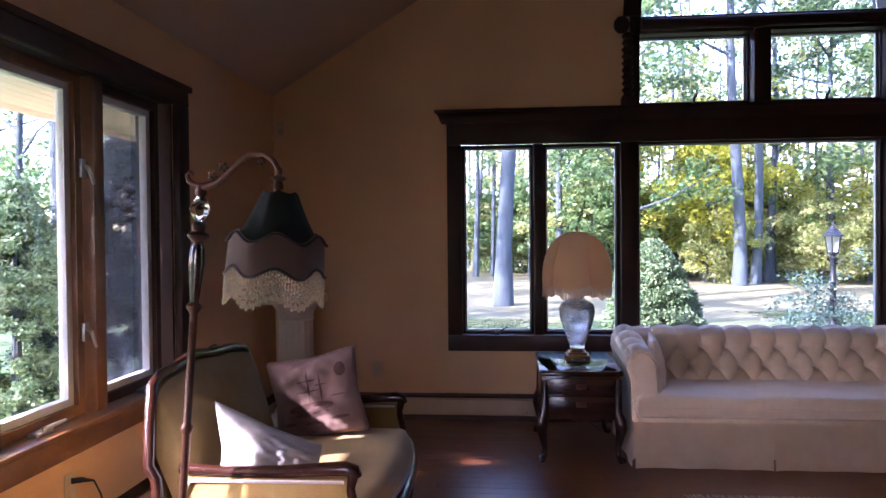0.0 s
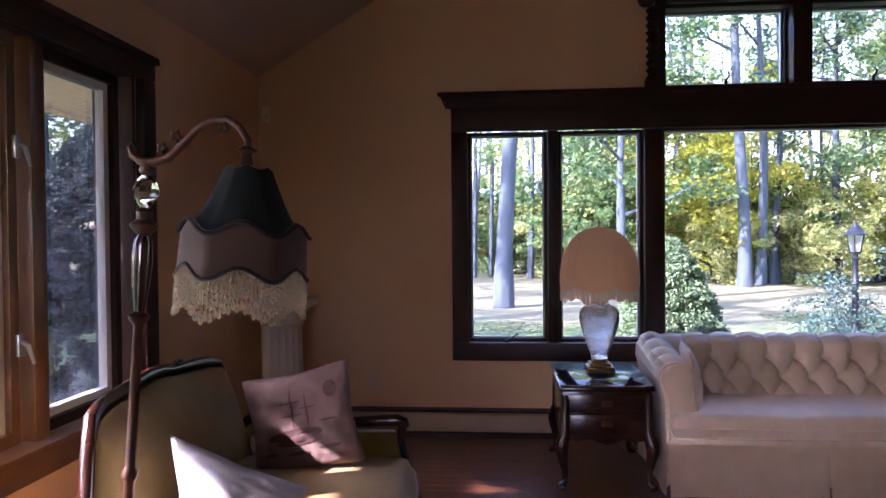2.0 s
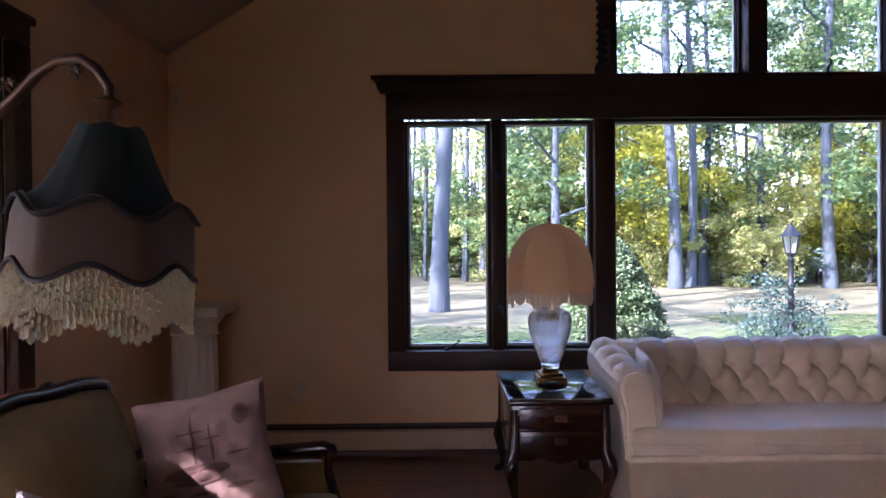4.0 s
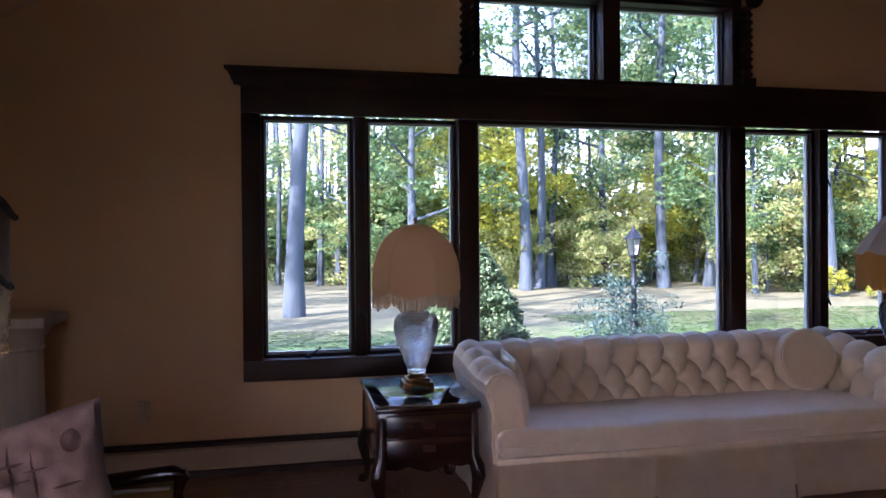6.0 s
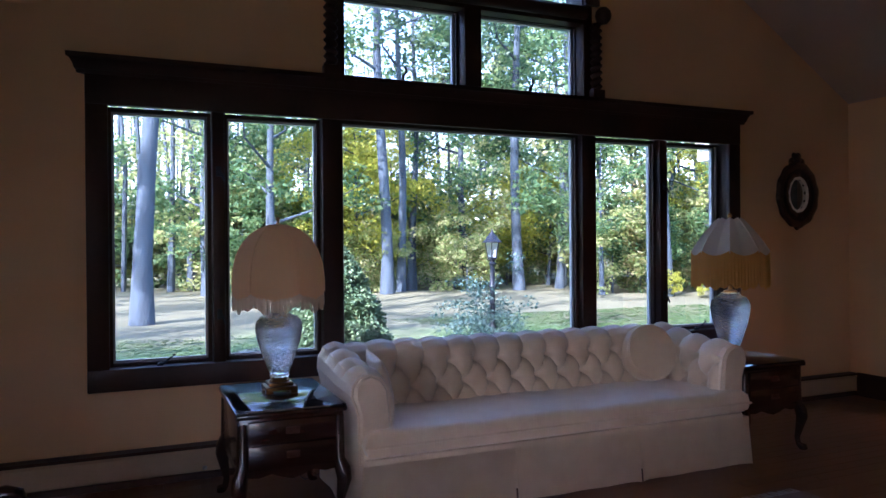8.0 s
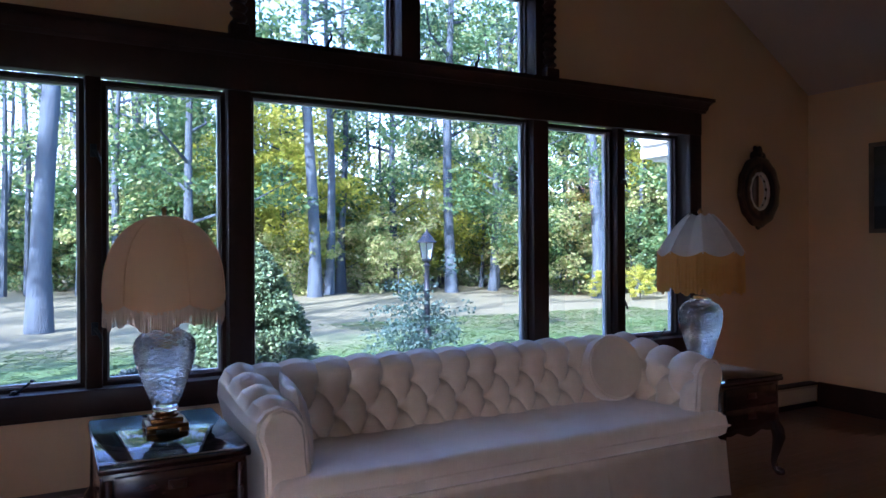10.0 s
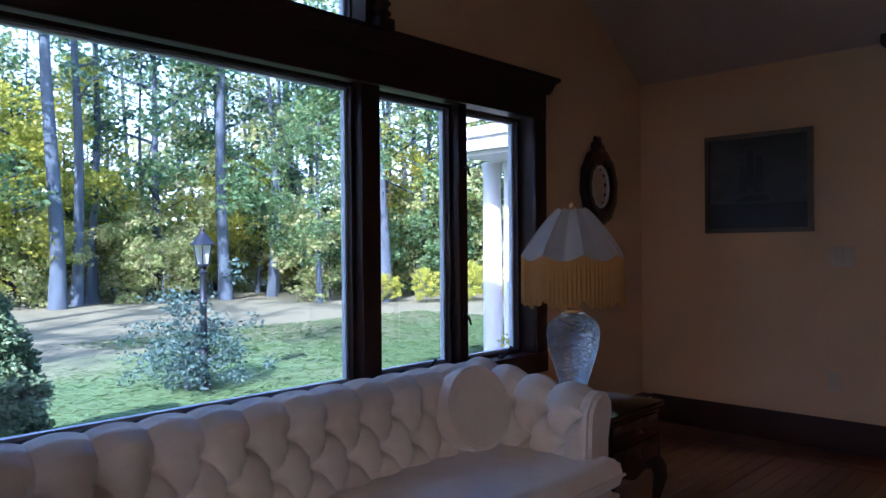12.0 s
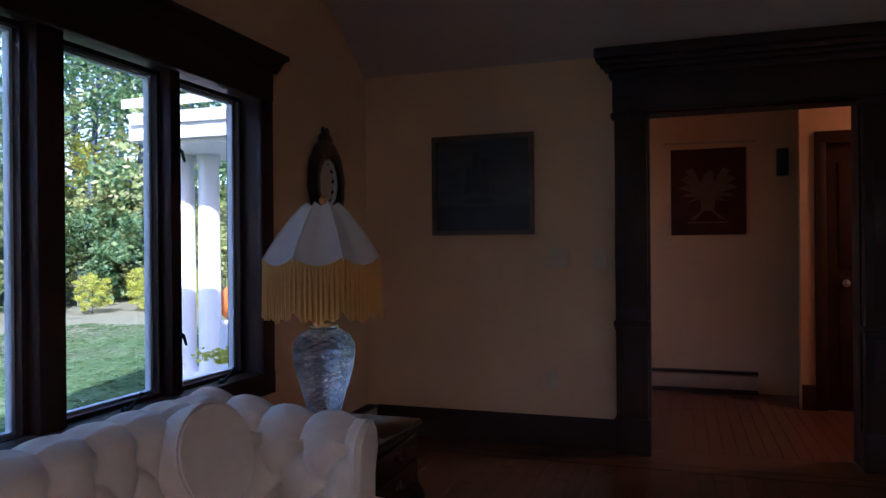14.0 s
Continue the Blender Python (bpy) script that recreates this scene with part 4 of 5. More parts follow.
# ---- tufted sofa ----
SX0, SX1, SMID = 1.27, 3.59, 2.43
sofa = thing("sofa", pose(SMID, -0.72, 0), "long ivory button-tufted sofa with rolled arms and skirt", "sofa")
W = 0.1575
BACK = [(-0.60, 0.40), (-0.585, 0.47), (-0.565, 0.54), (-0.55, 0.60), (-0.545, 0.65), (-0.53, 0.70), (-0.49, 0.738), (-0.44, 0.748), (-0.385, 0.735), (-0.345, 0.70), (-0.33, 0.64), (-0.32, 0.45), (-0.315, 0.20), (-0.315, 0.05)]


def along(curve, v):
    f = v * (len(curve) - 1)
    i = min(int(f), len(curve) - 2)
    a, b = Vector(curve[i]), Vector(curve[i + 1])
    p = a.lerp(b, f - i)
    d = (Vector(curve[min(i + 2, len(curve) - 1)]) - Vector(curve[max(i - 1, 0)])).normalized()
    return p, Vector((-d.y, d.x))


def tuft(x, z, z0=0.635, w=W, h=0.23):
    """Depth of diamond tufting with buttons at z0 and half a step below, and straight channels above."""
    k = round(x / w)
    dip = math.exp(-((x - k * w) ** 2 + (z - z0) ** 2) / 0.0006)
    j = math.floor(x / w) + 0.5
    dip += math.exp(-((x - j * w) ** 2 + (z - z0 + h / 2) ** 2) / 0.0006)
    if z > z0:
        puff = abs(math.sin(math.pi * x / w)) ** 0.8
    else:
        p, q = x / w + (z - z0) / h, x / w - (z - z0) / h
        puff = (abs(math.sin(math.pi * p)) * abs(math.sin(math.pi * q))) ** 0.4
    return puff - 1.3 * min(1.0, dip)


bm = bmesh.new()


def back_sheet(u, v):
    x = SX0 + 0.10 + (SX1 - SX0 - 0.20) * u
    p, n = along(BACK, v)
    d = 0.0
    if v < 0.72:
        d = (0.034 - 0.016 * smoothstep(0.38, 0.5, v)) * tuft(x - SMID, p.y if v < 0.36 else 0.7) * (1 - smoothstep(0.58, 0.72, v))
    end = min(u, 1 - u) * (SX1 - SX0)
    drop = 0.012 * (1 - smoothstep(0.0, 0.15, end))
    return (x, p.x + n.x * d, p.y + n.y * d - drop)


grid(bm, 420, 130, back_sheet)
part("backrest", bm, M["ivory"], sofa, world=True)
ARM = [(-0.16, 0.40), (-0.15, 0.48), (-0.145, 0.56), (-0.135, 0.62), (-0.10, 0.665), (-0.05, 0.685), (0.0, 0.672), (0.03, 0.635), (0.035, 0.59), (0.02, 0.55), (0.005, 0.50), (0.0, 0.3), (0.0, 0.04)]
for s, x0 in ((-1, SX0), (1, SX1)):
    bm = bmesh.new()

    def arm_sheet(u, v, s=s, x0=x0):
        y = -0.36 - 0.70 * u
        p, n = along(ARM, v)
        d = 0.0
        if v < 0.6:
            d = 0.03 * tuft(y + 0.36, p.y if v < 0.25 else 0.7, 0.60, 0.165, 0.24) * (1 - smoothstep(0.45, 0.6, v)) * (1 - smoothstep(0.93, 1.0, u))
        rise = 0.055 * (1 - smoothstep(0.0, 0.8, u)) * smoothstep(0.5, 0.68, p.y)
        return (x0 + s * (p.x - n.x * d * -1), y, p.y + n.y * d + rise)

    grid(bm, 140, 110, arm_sheet)
    part("arm", bm, M["ivory"], sofa, world=True)
    bm = bmesh.new()
    # padded scroll on the arm's front
    pts = [(p[0], p[1]) for p in ARM]
    ringo = [bm.verts.new((x0 + s * a, -1.058, b)) for a, b in pts]
    inner = [bm.verts.new((x0 + s * (-0.07 + (a + 0.07) * 0.8), -1.078, 0.02 + b * 0.955)) for a, b in pts]
    for i in range(len(pts) - 1):
        bm.faces.new((ringo[i], ringo[i + 1], inner[i + 1], inner[i]))
    bm.faces.new((ringo[-1], ringo[0], inner[0], inner[-1]))
    bm.faces.new(inner)
    part("arm_front", bm, M["ivory"], sofa, world=True)
    bm = bmesh.new()
    tube(bm, [(x0 + s * a, -1.06, b) for a, b in pts], 0.007, 8)
    part("welt", bm, M["ivory"], sofa, world=True)
for i in range(-7, 8):
    for k, z in ((0, 0.635), (0.5, 0.52)):
        x = SMID + (i + k) * W
        if SX0 + 0.2 < x < SX1 - 0.2:
            y = -0.503 if k == 0 else -0.527
            bm = bmesh.new()
            lathe(bm, [(0, -0.006), (0.009, -0.004), (0.011, 0.002), (0.0, 0.006)], 10)
            bmesh.ops.rotate(bm, verts=bm.verts, cent=(0, 0, 0), matrix=Matrix.Rotation(radians(90), 3, "X"))
            bmesh.ops.translate(bm, verts=bm.verts, vec=(x, y - 0.002, z))
            part("button", bm, M["ivory"], sofa, world=True)
part("seat_base", boxes((SX0 + 0.015, SX1 - 0.015, -1.105, -0.33, 0.06, 0.30), bevel=0.02), M["ivory"], sofa, world=True)


def cushion_sheet(top):
    def f(u, v):
        x = SX0 + 0.005 + (SX1 - SX0 - 0.01) * u
        y = -1.15 + 0.60 * v
        inx = min(x - SX0, SX1 - x)
        edge = min(1.0, min(u, 1 - u) * (SX1 - SX0) / 0.05, v * 0.6 / 0.05 + 0.0)
        r = math.sqrt(max(0.0, 1 - (1 - edge) ** 2))
        wave = 0.004 * noise.noise((x * 6, y * 6, 3.1)) + 0.003 * math.sin(x * 9)
        if v > 0.2 and inx < 0.16:
            x = SX0 + 0.16 if u < 0.5 else SX1 - 0.16
        return (x, y, (0.365 + (0.062 + wave + 0.012 * math.sin(math.pi * v)) * r) if top else 0.365 - 0.06 * r)
    return f


bm = bmesh.new()
grid(bm, 160, 40, cushion_sheet(True))
grid(bm, 160, 40, cushion_sheet(False))
bmesh.ops.remove_doubles(bm, verts=bm.verts, dist=0.0005)
part("seat_cushion", bm, M["ivory"], sofa, world=True)
bm = bmesh.new()
tube(bm, [(SX0 + 0.01, -1.152, 0.365), (SX1 - 0.01, -1.152, 0.365)], 0.006, 8)
part("cushion_welt", bm, M["ivory"], sofa, world=True)
cuts = [SX0 - 0.005, SX0 + 0.78, SX1 - 0.78, SX1 + 0.005]
for a, b in zip(cuts, cuts[1:]):
    bm = bmesh.new()

    def skirt(u, v, a=a, b=b):
        x = a + 0.004 + (b - a - 0.008) * u
        fold = 0.016 * math.exp(-min(u, 1 - u) * 26) + 0.004 * math.sin(u * 17 + a) * (1 - v)
        return (x, -1.118 - fold * (1 - v) - 0.012 * (1 - v), 0.012 + 0.265 * v)

    grid(bm, 60, 8, skirt)
    bmesh.ops.solidify(bm, geom=bm.faces[:], thickness=0.006)
    part("skirt", bm, M["ivory"], sofa, world=True)
for x, s in ((SX0 - 0.004, -1), (SX1 + 0.004, 1)):
    bm = bmesh.new()
    grid(bm, 30, 8, lambda u, v, x=x, s=s: (x + s * (0.006 * math.sin(u * 15) * (1 - v) + 0.012 * (1 - v)), -1.118 + 0.78 * u, 0.012 + 0.265 * v))
    bmesh.ops.solidify(bm, geom=bm.faces[:], thickness=0.006)
    part("skirt", bm, M["ivory"], sofa, world=True)


def pillow(name, m, wide, high, thick, material, label, round_=False, wrinkle=0.006, slump=0.0):
    """A stuffed cushion: flat on the x-z plane, facing -y; its lower edge at z = 0."""
    t = thing(name, m, label, "pillow")
    bm = bmesh.new()

    def face(side):
        def f(u, v):
            a, b = 2 * u - 1, 2 * v - 1
            if round_:
                r, an = u, 2 * math.pi * v
                return (wide / 2 * r * math.cos(an), side * (thick / 2) * min(1, 14 * (1 - r)) ** 0.5, high / 2 + high / 2 * r * math.sin(an))
            pull = 1 - 0.10 * (1 - abs(a * b)) * max(abs(a), abs(b)) ** 3
            puff = ((1 - a * a) * (1 - b * b)) ** 0.42
            w = wrinkle * noise.noise((a * 2.6 + wide * 9, b * 2.6, side * 2)) + wrinkle * 0.6 * noise.noise((a * 6, b * 6, side))
            return (wide / 2 * a * pull, side * (thick / 2 * puff + w * puff ** 0.5), (high / 2 + high / 2 * b * pull) * (1 - slump * (a + 1) / 2))
        return f

    grid(bm, 36, 36, face(-1))
    grid(bm, 36, 36, face(1))
    bmesh.ops.remove_doubles(bm, verts=bm.verts, dist=0.0008)
    part("cover", bm, material, t)
    return t


rc = pillow("round_cushion", pose(3.27, -0.66, 0.43, -15, 0, -6), 0.35, 0.35, 0.12, M["ivory"], "round ivory boxed cushion resting on the sofa", True)
bm = bmesh.new()
for y in (-0.05, 0.05):
    tube(bm, [(0.168 * math.cos(a * math.pi / 16), y, 0.175 + 0.168 * math.sin(a * math.pi / 16)) for a in range(33)], 0.005, 6)
part("piping", bm, M["ivory"], rc)
pillow("arm_cushion", pose(1.50, -0.76, 0.428, -12, 0, 82), 0.44, 0.31, 0.085, M["ivory"], "flat ivory cushion leaning against the sofa arm")


# ---- end tables ----
def end_table(m, label):
    t = thing("end_table", m, label, "table", "end tables beside the sofa")
    bm = boxes((-0.25, 0.25, -0.36, 0.36, 0.522, 0.55), bevel=0.009)
    part("tabletop", bm, M["mahogany"], t)
    part("glass_top", boxes((-0.245, 0.245, -0.355, 0.355, 0.5505, 0.558), bevel=0.002), M["table_glass"], t, "clear plate glass protecting the top")
    part("body", boxes((-0.236, 0.236, -0.335, 0.335, 0.29, 0.522), bevel=0.004), M["mahogany"], t)
    for z0, z1 in ((0.41, 0.508), (0.302, 0.40)):
        d = part("drawer", boxes((-0.198, 0.198, -0.348, -0.332, z0, z1), bevel=0.005), M["mahogany"], t)
        bm = bmesh.new()
        zc = (z0 + z1) / 2
        box(bm, -0.03, 0.03, -0.352, -0.347, zc - 0.016, zc + 0.016, bevel=0.002)
        tube(bm, [(-0.024, -0.352, zc + 0.004), (-0.018, -0.366, zc - 0.008), (0.018, -0.366, zc - 0.008), (0.024, -0.352, zc + 0.004)], 0.004, 8)
        part("pull", bm, M["bronze"], d, "dull bronze drop pull")
    bm = bmesh.new()
    prof = [(-0.2, 0.29), (0.2, 0.29), (0.2, 0.262), (0.14, 0.255), (0.09, 0.268), (0.045, 0.25), (0, 0.238), (-0.045, 0.25), (-0.09, 0.268), (-0.14, 0.255), (-0.2, 0.262)]
    part("apron", slab(prof, [], 0.016, lambda u, v, w: (u * 1.06, -0.335 + w, v)), M["mahogany"], t)
    part("side_apron", boxes((-0.236, -0.22, -0.32, 0.32, 0.25, 0.29)), M["mahogany"], t)
    part("side_apron", boxes((0.22, 0.236, -0.32, 0.32, 0.25, 0.29)), M["mahogany"], t)
    for sx in (-1, 1):
        for sy in (-1, 1):
            bm = bmesh.new()
            x, y = sx * 0.216, sy * 0.315
            pts = [(x, y, 0.50), (x, y, 0.30), (x + sx * 0.016, y + sy * 0.016, 0.25), (x + sx * 0.022, y + sy * 0.022, 0.205), (x + sx * 0.012, y + sy * 0.012, 0.14),
                   (x + sx * 0.002, y + sy * 0.002, 0.075), (x + sx * 0.008, y + sy * 0.008, 0.035), (x + sx * 0.026, y + sy * 0.026, 0.016), (x + sx * 0.032, y + sy * 0.032, 0.0)]
            tube(bm, pts, [0.026, 0.03, 0.036, 0.034, 0.024, 0.016, 0.017, 0.026, 0.02], 12)
            part("leg", bm, M["mahogany"], t)
    return t


end_table(pose(0.972, -0.675, 0), "dark mahogany end table with glass top and cabriole legs")
end_table(pose(3.89, -0.69, 0), "dark mahogany end table in the shade beside the sofa")


def flat_part(name, bm, material, parent, label):
    ob = part(name, bm, material, parent, label)
    ob.data.shade_flat()
    return ob


def vase(bm, r, z0, h, segs=24):
    """A cut vase: the points of a diamond lattice stand in and out by turns."""
    prof = [(0.40, 0.0), (0.42, 0.03), (0.40, 0.06), (0.55, 0.18), (0.75, 0.38), (0.93, 0.58), (1.0, 0.74), (0.96, 0.84), (0.78, 0.92), (0.5, 0.96), (0.42, 0.98), (0.46, 1.0)]
    rows = []
    for k in range(35):
        f = k / 34
        i = max(j for j in range(len(prof) - 1) if prof[j][1] <= f + 1e-9)
        (a, b), (c, d) = prof[i], prof[i + 1]
        rows.append((r * (a + (c - a) * (f - b) / (d - b)), z0 + h * f))
    rings = []
    for k, (q, z) in enumerate(rows):
        cut = 0.16 if 3 < k < 32 else 0.0
        rings.append([bm.verts.new((q * (1 - cut * ((i + k) % 2)) * math.cos(2 * math.pi * i / segs), q * (1 - cut * ((i + k) % 2)) * math.sin(2 * math.pi * i / segs), z)) for i in range(segs)])
    for k, (a, b) in enumerate(zip(rings, rings[1:])):
        for i in range(segs):
            j = (i + 1) % segs
            if (i + k) % 2:
                bm.faces.new((a[i], a[j], b[i]))
                bm.faces.new((a[j], b[j], b[i]))
            else:
                bm.faces.new((a[i], a[j], b[j]))
                bm.faces.new((a[i], b[j], b[i]))
    bm.faces.new(rings[0][::-1])
    bm.faces.new(rings[-1])
    # hollow inside
    inner = [(0.0, z0 + h * 0.1), (r * 0.42, z0 + h * 0.13), (r * 0.83, z0 + h * 0.6), (r * 0.88, z0 + h * 0.76), (r * 0.4, z0 + h * 0.93), (0.0, z0 + h * 0.935)]
    lathe(bm, [(max(q, 0.0002), z) for q, z in inner][::-1], segs)
    return bm


# table lamp with dome shade
t = thing("table_lamp", pose(0.985, -0.62, 0.5585), "cut crystal lamp with apricot silk dome shade and fringe", "lamp")
bm = boxes((-0.078, 0.078, -0.078, 0.078, 0.014, 0.034), bevel=0.005)
box(bm, -0.06, 0.06, -0.06, 0.06, 0.034, 0.052, bevel=0.005)
for sx in (-1, 1):
    for sy in (-1, 1):
        box(bm, sx * 0.06 - 0.018, sx * 0.06 + 0.018, sy * 0.06 - 0.018, sy * 0.06 + 0.018, 0.0, 0.016, bevel=0.004)
lathe(bm, [(0.05, 0.05), (0.05, 0.06), (0.042, 0.068), (0.042, 0.075)], 24)
part("base", bm, M["old_brass"], t, "stepped dark brass base")
bm = bmesh.new()
vase(bm, 0.118, 0.072, 0.33)
flat_part("body", bm, M["crystal"], t, "swirl cut crystal vase body")
bm = bmesh.new()
lathe(bm, [(0.035, 0.402), (0.036, 0.41), (0.012, 0.418), (0.011, 0.46), (0.018, 0.465), (0.016, 0.52), (0.004, 0.53), (0.004, 0.835), (0.012, 0.84), (0.006, 0.85), (0.012, 0.865), (0.0, 0.875)], 16)
part("stem", bm, M["brass"], t)
bm = bmesh.new()


def dome(u, v):
    a = 2 * math.pi * u
    f = abs((u * 6 + 0.25) % 1 - 0.5) * 2
    z = 0.50 + 0.335 * v
    r = 0.226 * math.cos(math.asin(min(1, v ** 1.35 * 0.985)))
    scallop = -0.035 * (1 - f ** 2) * (1 - v) ** 4
    rr = r * (0.955 + 0.045 * f ** 1.5)
    return (rr * math.cos(a), rr * math.sin(a), z + scallop)


grid(bm, 96, 26, dome, True)
part("shade", bm, M["silk"], t, "apricot silk dome shade")
bm = bmesh.new()
for k in range(6):
    a = 2 * math.pi * (k - 0.25) / 6
    pts = []
    for i in range(15):
        v = i / 14
        r = 0.228 * math.cos(math.asin(min(1, v ** 1.35 * 0.985)))
        pts.append((r * math.cos(a), r * math.sin(a), 0.50 + 0.335 * v))
    tube(bm, pts, 0.0022, 6)
part("rib", bm, M["silk"], t)


def fringe(r, z_top, z_bot, n, wavy, lobes, thick, shift=0.0):
    bm = bmesh.new()
    for k in range(n):
        u = (k + 0.5) / n
        a = 2 * math.pi * u
        f = abs((u * lobes + shift) % 1 - 0.5) * 2
        zt, zb = z_top - wavy * (1 - f ** 2), z_bot - wavy * (1 - f ** 2) + 0.008 * math.sin(k * 12.9)
        rr = r * (0.96 + 0.04 * f)
        d = thick * (1 + 0.3 * math.sin(k * 7.7))
        p = Vector((rr * math.cos(a), rr * math.sin(a), 0))
        s = Vector((-math.sin(a), math.cos(a), 0)) * d
        o = Vector((math.cos(a), math.sin(a), 0)) * d * 0.6
        q = Vector((math.cos(a + k), math.sin(a - k), 0)) * 0.003
        vs = [bm.verts.new(p + w + Vector((0, 0, zt))) for w in (s, -s, o)] + [bm.verts.new(p + q + w + Vector((0, 0, zb))) for w in (s, -s, o)]
        for i in range(3):
            bm.faces.new((vs[i], vs[(i + 1) % 3], vs[3 + (i + 1) % 3], vs[3 + i]))
        bm.faces.new(vs[3:])
    return bm


part("fringe", fringe(0.223, 0.505, 0.435, 300, 0.03, 6, 0.0028, 0.25), M["pale_fringe"], t, "pale silk fringe round the shade")

# table lamp with lace and gold fringe
t = thing("table_lamp", pose(3.81, -0.765, 0.5585), "cut crystal lamp with white lace shade and gold fringe", "lamp")
bm = bmesh.new()
lathe(bm, [(0.062, 0.0), (0.064, 0.014), (0.052, 0.022), (0.05, 0.03)], 28)
part("base", bm, M["clear"], t, "round clear base")
bm = bmesh.new()
vase(bm, 0.122, 0.03, 0.385)
flat_part("body", bm, M["crystal"], t, "cut crystal vase body")
bm = bmesh.new()
lathe(bm, [(0.04, 0.415), (0.04, 0.425), (0.014, 0.432), (0.012, 0.47), (0.018, 0.475), (0.016, 0.52), (0.004, 0.53), (0.004, 0.868), (0.012, 0.872), (0.005, 0.88), (0.014, 0.895), (0.014, 0.905), (0.0, 0.92)], 16)
part("stem", bm, M["brass"], t)
bm = bmesh.new()


def bell(u, v):
    a = 2 * math.pi * u
    f = abs((u * 8) % 1 - 0.5) * 2
    z = 0.655 + 0.22 * v
    r = 0.062 + 0.172 * (1 - v ** 1.1) ** 0.85
    rr = r * (0.93 + 0.07 * f ** 1.5)
    return (rr * math.cos(a), rr * math.sin(a), z - 0.05 * (1 - f ** 1.3) * (1 - v) ** 2 + 0.012 * f)


grid(bm, 96, 20, bell, True)
part("shade", bm, M["lace"], t, "white lace panelled shade")
bm = bmesh.new()
for k in range(8):
    a = 2 * math.pi * k / 8
    pts = []
    for i in range(17):
        r = 0.063 + 0.172 * (1 - (i / 16) ** 1.1) ** 0.85
        pts.append((r * math.cos(a), r * math.sin(a), 0.667 + 0.22 * i / 16))
    tube(bm, pts, 0.004, 6)
part("rib", bm, M["lace"], t)
part("fringe", fringe(0.232, 0.68, 0.475, 460, 0.03, 8, 0.0036), M["gold_fringe"], t, "long gold silk fringe")

bm = bmesh.new()
tube(bm, [(1.0, -0.25, 0.552), (1.02, -0.2, 0.45), (1.06, -0.19, 0.2), (1.1, -0.24, 0.05), (1.17, -0.34, 0.008), (1.24, -0.3, 0.006), (1.32, -0.2, 0.006)], 0.0035, 8)
solid("lamp_cord", bm, M["black"], "dark lamp cord trailing behind the end table", "cord")

# ---- floor lamp ----
t = thing("floor_lamp", pose(-0.597, -3.06, 0, 0, 4.4, 0) @ Matrix.Scale(1.022, 4), "bronze bridge floor lamp with green fringed silk shade", "lamp")
bm = bmesh.new()
lathe(bm, [(0.12, 0), (0.12, 0.012), (0.1, 0.03), (0.06, 0.045), (0.03, 0.06), (0.018, 0.09)], 28)
part("base", bm, M["bronze"], t)
bm = bmesh.new()
lathe(bm, [(0.016, 0.08), (0.018, 0.1), (0.014, 0.14), (0.013, 0.70), (0.02, 0.71), (0.02, 0.725), (0.013, 0.735), (0.0125, 1.10), (0.024, 1.115), (0.026, 1.125), (0.014, 1.135)], 16)
part("pole", bm, M["bronze"], t)
bm = bmesh.new()
lathe(bm, [(0.012, 1.135), (0.016, 1.16), (0.022, 1.22), (0.025, 1.27), (0.022, 1.315), (0.015, 1.33), (0.019, 1.335)], 40, (0, 0, 0), 0.06, 10)
part("fluted_baluster", bm, M["mahogany"], t, "fluted reddish baluster")
bm = bmesh.new()
lathe(bm, [(0.018, 1.335), (0.034, 1.35), (0.036, 1.358), (0.02, 1.37), (0.022, 1.39), (0.014, 1.40)], 20)
part("collar", bm, M["bronze"], t)
bm = bmesh.new()
lathe(bm, [(0.012, 1.40), (0.02, 1.41), (0.036, 1.44), (0.024, 1.472), (0.012, 1.482)], 8)
part("crystal", bm, M["clear"], t, "faceted clear crystal")
bm = bmesh.new()
lathe(bm, [(0.014, 1.482), (0.02, 1.495), (0.016, 1.515), (0.012, 1.525)], 14)
pts = [(-0.03, 0, 1.552), (-0.042, 0, 1.562), (-0.05, 0, 1.55), (-0.044, 0, 1.532), (-0.02, 0, 1.518), (0.01, -0.004, 1.515), (0.06, -0.012, 1.53), (0.101, -0.022, 1.565), (0.134, -0.03, 1.60), (0.173, -0.04, 1.625), (0.22, -0.05, 1.63), (0.253, -0.057, 1.612), (0.279, -0.06, 1.58), (0.279, -0.06, 1.55)]
tube(bm, pts, [0.006, 0.007, 0.008, 0.009, 0.011, 0.013, 0.012, 0.011, 0.01, 0.009, 0.009, 0.009, 0.009, 0.008], 10)
part("arm", bm, M["bronze"], t, "scrolled bronze bridge arm")
for (x, y, z), s in (((0.04, -0.01, 1.552), 1.0), ((0.078, -0.017, 1.582), 1.1), ((0.212, -0.05, 1.606), 0.9)):
    bm = bmesh.new()
    for k in range(5):
        a = k * 1.257
        tube(bm, [(x, y, z), (x + 0.008 * s * math.cos(a), y, z + 0.008 * s * math.sin(a)), (x + 0.018 * s * math.cos(a), y + 0.002, z + 0.018 * s * math.sin(a))], [0.003, 0.007 * s, 0.001], 6)
    part("leaf_ornament", bm, M["bronze"], t)
bm = bmesh.new()
lathe(bm, [(0.008, 1.565), (0.026, 1.555), (0.01, 1.545), (0.014, 1.535), (0.016, 1.52), (0.008, 1.52), (0.012, 1.512), (0.006, 1.505)], 14, (0.279, -0.06, 0))
part("socket_cup", bm, M["bronze"], t)
SHX, SHY = 0.286, -0.06


